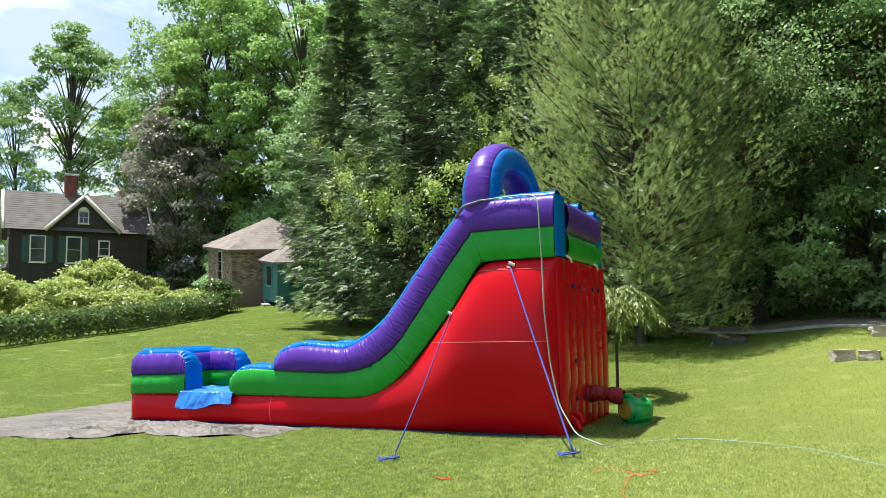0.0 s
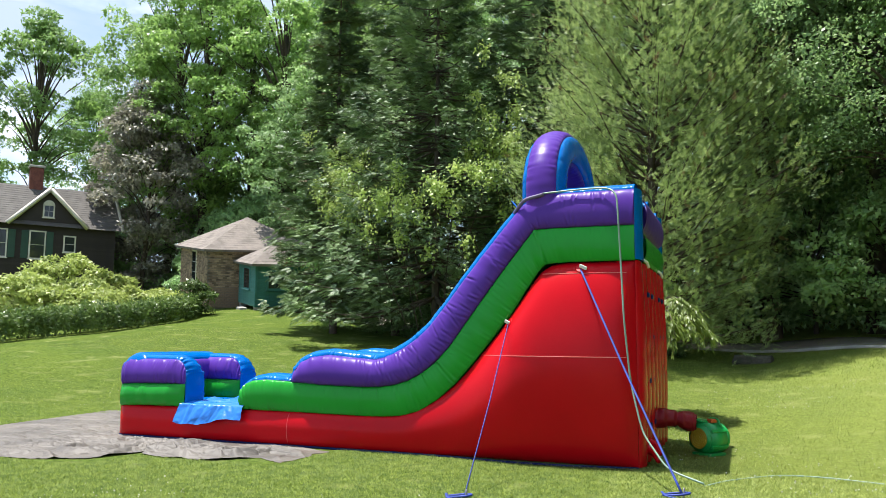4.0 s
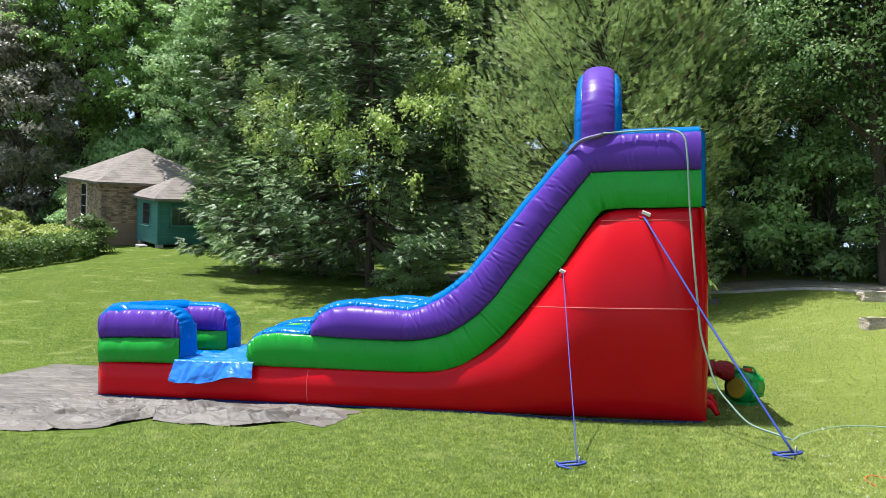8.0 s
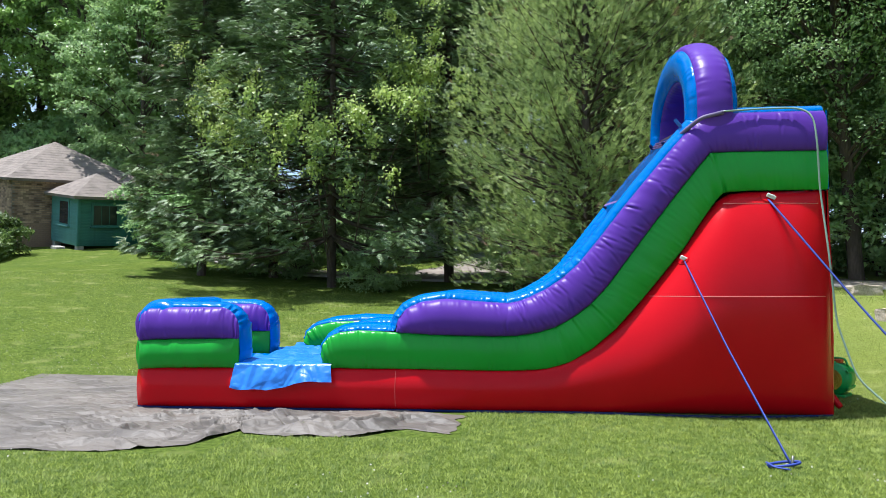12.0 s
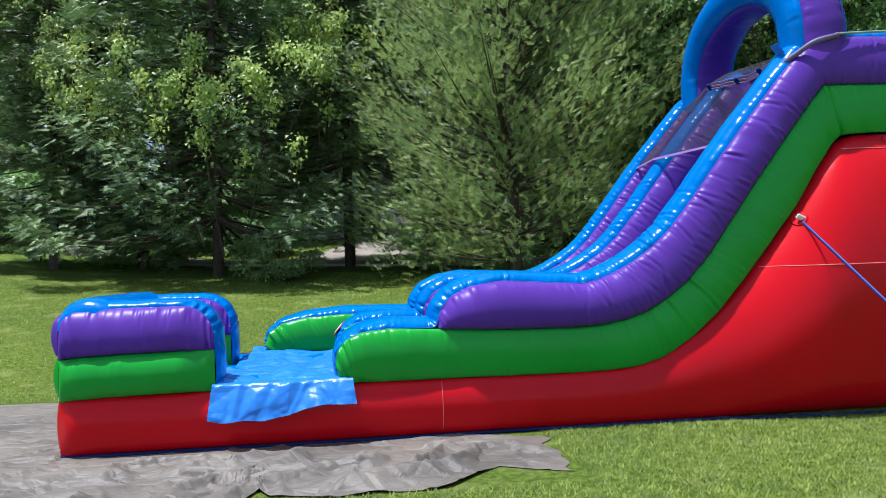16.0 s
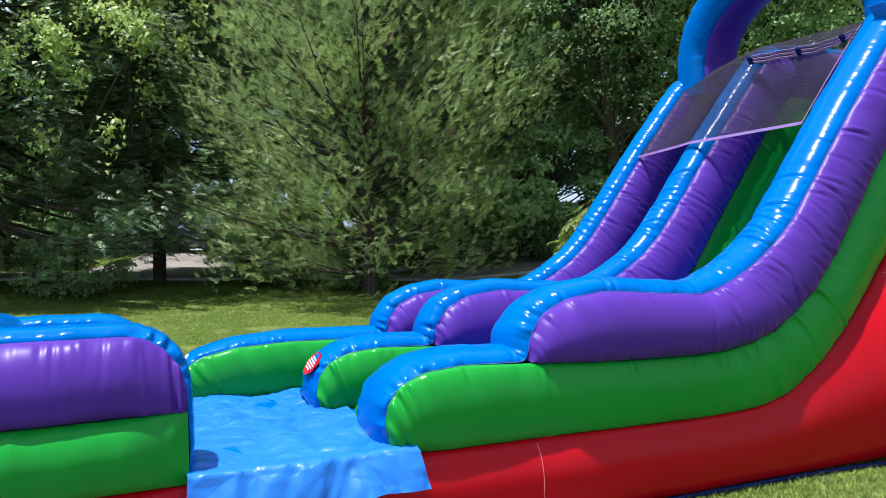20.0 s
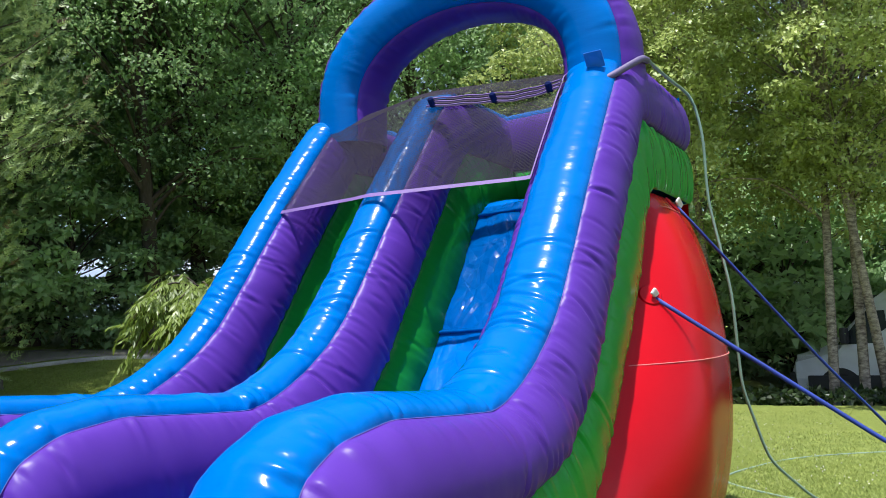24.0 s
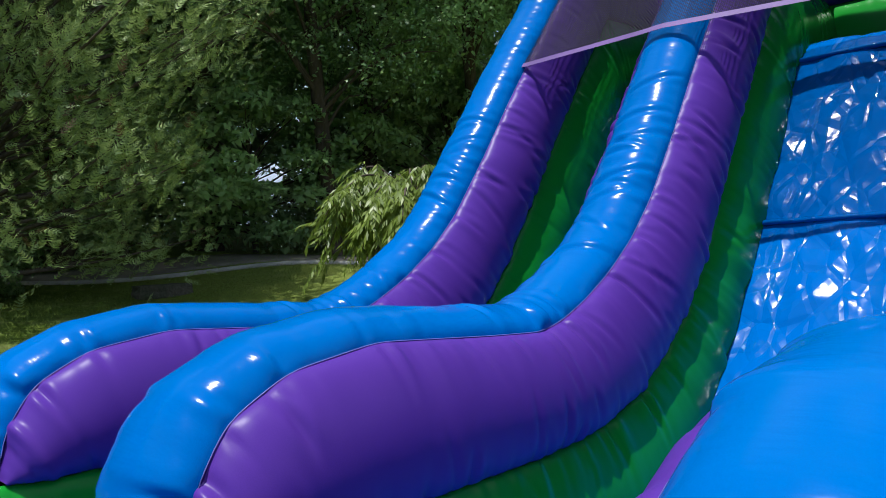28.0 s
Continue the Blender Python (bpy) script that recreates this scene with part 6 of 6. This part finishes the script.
def van_ring(x, zlow, zbelt, ztop, half, topw):
    pts = [(-half * .93, zlow), (-half, zlow + .25), (-half, zbelt), (-topw, ztop - .22), (-topw + .16, ztop - .02), (0, ztop + .03), (topw - .16, ztop - .02), (topw, ztop - .22), (half, zbelt), (half, zlow + .25), (half * .93, zlow)]
    return [(x, y, z) for y, z in pts]


v, f = loft([van_ring(3.0, .42, .75, .95, .75, .72), van_ring(2.85, .35, .95, 1.12, .95, .85), van_ring(2.2, .32, 1.1, 1.32, 1.0, .92), van_ring(1.95, .32, 1.15, 1.5, 1.0, .88),
             van_ring(1.25, .32, 1.25, 2.25, 1.0, .82), van_ring(0.85, .32, 1.3, 2.52, 1.0, .84), van_ring(0.3, .32, 1.3, 2.6, 1.0, .86), van_ring(-2.7, .34, 1.3, 2.6, 1.0, .86), van_ring(-2.82, .4, 1.3, 2.5, .95, .82)])
mesh("body", v, [q[::-1] for q in f], VANWHITE, van)
for sy in (-1, 1):
    mesh("side_window", [(1.95, sy * .985, 1.30), (0.95, sy * .985, 1.32), (1.0, sy * .90, 1.98), (1.35, sy * .90, 1.98)], [(0, 1, 2, 3) if sy < 0 else (3, 2, 1, 0)], GLASS, van)
    part("sill_trim", box(5.2, 0.05, 0.30, 0.015, (0.0, sy * 1.0, 0.36)), PLASTIC, van, "black sill trim")
    part("body_moulding", box(3.6, 0.03, 0.10, 0.01, (-0.8, sy * 1.005, 0.95)), PLASTIC, van)
    part("body_rib", box(2.9, 0.02, 0.05, 0.008, (-1.1, sy * 0.955, 1.75)), VANWHITE, van)
    part("door_seam", box(0.02, 0.02, 1.6, 0, (0.75, sy * 1.0, 0.75)), PLASTIC, van)
    part("mirror", box(0.14, 0.24, 0.34, 0.04, (1.75, sy * 1.12, 1.32), 2), PLASTIC, van, "black door mirror")
    part("headlight", box(0.42, 0.10, 0.26, 0.04, (2.62, sy * 0.86, 0.86), 2), LAMP, van)
    for x in (1.95, -1.75):
        wheel(van, x, sy * 0.90)
        bm = bmesh.new()
        bmesh.ops.create_cone(bm, cap_ends=True, segments=24, radius1=0.44, radius2=0.44, depth=0.04, matrix=pose(x, sy * 0.985, 0.38, 90, 0, 0))
        part("wheel_arch", bm, PLASTIC, van)
mesh("windscreen", [(2.0, -.82, 1.5), (2.0, .82, 1.5), (1.28, .70, 2.28), (1.28, -.70, 2.28)], [(0, 1, 2, 3)], GLASS, van, at=pose(0.03, 0, 0.03))
part("bumper", box(0.25, 1.8, 0.35, 0.06, (2.92, 0, 0.38), 2), PLASTIC, van)

car = thing("parked_car", "dark grey estate car parked on the branching drive", "car", (4.3, 22.6, 1.8), 0)
car.matrix_world = pose(4.7, 28.6, float(height(4.7, 28.6)) + 0.03, 0, 0, 112)


def car_ring(x, zlow, zbelt, ztop, half, topw):
    pts = [(-half * .9, zlow), (-half, zlow + .2), (-half, zbelt), (-topw, ztop - .05), (0, ztop + .02), (topw, ztop - .05), (half, zbelt), (half, zlow + .2), (half * .9, zlow)]
    return [(x, y, z) for y, z in pts]


v, f = loft([car_ring(2.25, .35, .55, .68, .72, .66), car_ring(2.1, .25, .72, .82, .86, .78), car_ring(1.1, .22, .88, .98, .9, .82), car_ring(0.3, .22, .92, 1.48, .9, .66), car_ring(-1.4, .22, .94, 1.50, .9, .66),
             car_ring(-2.05, .25, .92, 1.02, .88, .74), car_ring(-2.25, .35, .8, .9, .8, .7)])
mesh("body", v, [q[::-1] for q in f], CARGREY, car)
for sy in (-1, 1):
    mesh("side_window", [(0.5, sy * .885, .98), (-1.55, sy * .885, .99), (-1.3, sy * .70, 1.42), (0.25, sy * .70, 1.40)], [(0, 1, 2, 3) if sy < 0 else (3, 2, 1, 0)], GLASS, car)
    for x in (1.35, -1.35):
        wheel(car, x, sy * 0.80, 0.32, 0.2)
    part("headlight", box(0.2, 0.34, 0.14, 0.03, (2.12, sy * 0.62, 0.62)), LAMP, car)
    part("tail_light", box(0.1, 0.2, 0.25, 0.03, (-2.2, sy * 0.68, 0.72)), DARKRED, car)

# ---- stones, hose, cord ----


def boulder(name, label, place, size, seed, turn=0.0, mat=None):
    bm = bmesh.new()
    bmesh.ops.create_cube(bm, size=1)
    bmesh.ops.subdivide_edges(bm, edges=bm.edges[:], cuts=5, use_grid_fill=True)
    for w in bm.verts:
        n1 = noise.noise(w.co * 2.2 + Vector((seed, 0, 0)))
        n2 = noise.noise(w.co * 6 + Vector((0, seed, 0)))
        w.co *= 1 - 0.10 * w.co.length_squared + 0.16 * n1 + 0.05 * n2
        w.co.x *= size[0]
        w.co.y *= size[1]
        w.co.z = (w.co.z + 0.42) * size[2]
    me = bpy.data.meshes.new(name)
    bm.to_mesh(me)
    bm.free()
    me.materials.append(mat or STONE)
    ob = new(name, me)
    ob.matrix_world = pose(*place, float(height(*place)) - 0.03, 0, 0, turn)
    return tagged(ob, label, "rock", "rocks along the drive")


boulder("rock", "pale squared boulder lying on the lawn", (11.35, 6.75), (0.40, 0.32, 0.26), 1, 15)
boulder("rock", "brown rough boulder lying on the lawn", (11.80, 6.6), (0.38, 0.30, 0.22), 2, -10)
boulder("rock", "long grey slab of stone beside the drive", (12.5, 10.4), (0.72, 0.36, 0.28), 3, 5)
boulder("rock", "low brown stone beside the drive", (13.2, 10.0), (0.5, 0.4, 0.22), 4, 30)
boulder("rock", "low dark brown stone beside the drive", (8.9, 12.6), (0.95, 0.4, 0.26), 5, -6, DARK_STONE)
boulder("rock", "low brown stone in the grass", (13.4, 6.2), (0.7, 0.5, 0.3), 6, 40)


def on_grass(name, label, category, pts, r, mat, lift=0.012, n=60, soft=7):
    q = smoothed(resample(pts, n), soft)
    line = [(a, b, float(height(a, b)) + lift) for a, b in q]
    ob = tube(name, line, r, mat, None, sides=7, n=n)
    return tagged(ob, label, category)


on_grass("garden_hose", "pale green garden hose lying in the grass", "hose", [(8.35, -0.8), (8.5, -0.42), (8.6, -0.25), (8.83, -0.03), (9.06, 0.30), (9.5, 0.35), (9.98, 0.12), (10.39, -0.04), (10.79, -0.48), (11.26, -1.23), (12.6, -1.8), (15, -3)], 0.010, HOSE, 0.004)
on_grass("extension_cord", "tangled orange extension cord on the grass", "cord", [(8.62, -2.45), (8.60, -2.2), (8.70, -2.05), (8.93, -2.3), (9.12, -2.5), (9.0, -2.42), (8.9, -2.3), (9.1, -2.2), (9.2, -2.1), (9.15, -2.35), (8.98, -2.5), (9.05, -3.2), (9.12, -3.5)], 0.0055, ORANGE, 0.006, 120, 5)
on_grass("orange_plug", "end of an orange cord in the grass", "cord", [(7.25, -3.2), (7.36, -3.3), (7.42, -3.24), (7.36, -3.16)], 0.008, ORANGE, 0.02, 20, 3)

# ---- grass blades ----


def blades(count, x0, x1, y0, y1, tall, seed, mat=BLADE):
    g = np.random.default_rng(seed)
    x, y = g.uniform(x0, x1, count), g.uniform(y0, y1, count)
    keep = ~((x > -2.6) & (x < 1.7) & (y > -2.32) & (y < 3.0)) & ~((x >= 1.7) & (x < 3.75) & (y > -1.5) & (y < 0.4)) & ~((x > 0) & (x < 7.55) & (y > 0.05) & (y < 3.0)) & ~((x < 0.6) & (x > -2.2) & (y > -2.1) & (y < 1.8))
    x, y = x[keep], y[keep]
    n = len(x)
    c = np.stack([x, y, height(x, y) - 0.004], 1)
    a = g.uniform(0, 2 * np.pi, n)
    h = tall * g.uniform(0.5, 1.3, n)
    d = np.stack([np.cos(a) * 1.1, np.sin(a) * 1.1, np.ones(n)], 1)
    w = g.uniform(0.006, 0.013, n)
    s = np.stack([-np.sin(a), np.cos(a), np.zeros(n)], 1) * w[:, None] / 2
    v = np.stack([c - s, c + s, c + d * h[:, None]], 1).reshape(-1, 3)
    ob = leaf_object("grass", v, np.arange(len(v)).reshape(-1, 3), mat, None)
    tagged(ob, "short sunlit grass blades of the lawn", "grass", kind="stuff")


blades(320000, -4, 8.4, -7.3, 0.2, 0.027, 91)
blades(110000, 7.4, 12.8, -7.3, 0.2, 0.027, 94, BLADE_PALE)
blades(80000, -8, 8.4, -0.5, 9, 0.036, 92)
blades(32000, 7.4, 15, -0.5, 9, 0.036, 96, BLADE_PALE)
blades(60000, -12, 14, 9, 16, 0.05, 93)


def clover(count, x0, x1, y0, y1, seed):
    """White clover heads scattered in loose drifts over the lawn."""
    g = np.random.default_rng(seed)
    x, y = g.uniform(x0, x1, count), g.uniform(y0, y1, count)
    keep = np.array([noise.noise(Vector((a * 0.35, b * 0.35, 2.0))) + 0.5 * noise.noise(Vector((a * 1.1, b * 1.1, 5.0))) > 0.05 for a, b in zip(x, y)])
    keep &= ~((x > -2.6) & (x < 7.7) & (y > -2.3) & (y < 3.0))
    x, y = x[keep], y[keep]
    n = len(x)
    c = np.stack([x, y, height(x, y) + g.uniform(0.018, 0.035, n)], 1)
    v = []
    for up in ((1, 0, 0), (0, 1, 0), (0, 0, 1)):
        d = np.broadcast_to(np.array(up, float), (n, 3)) + g.normal(0, 0.3, (n, 3))
        l = g.uniform(0.012, 0.020, n)
        k, f = kites(c - d / np.linalg.norm(d, axis=1)[:, None] * (l / 2)[:, None], d, g.normal(0, 1, (n, 3)), l, l * 0.9, True)
        v.append(k)
    v = np.concatenate(v)
    ob = leaf_object("clover_flowers", v, np.arange(len(v)).reshape(-1, 4), CLOVER, None)
    tagged(ob, "small white clover heads scattered in the lawn", "clover", kind="stuff")


clover(5200, -6, 14, -7.5, 8, 95)
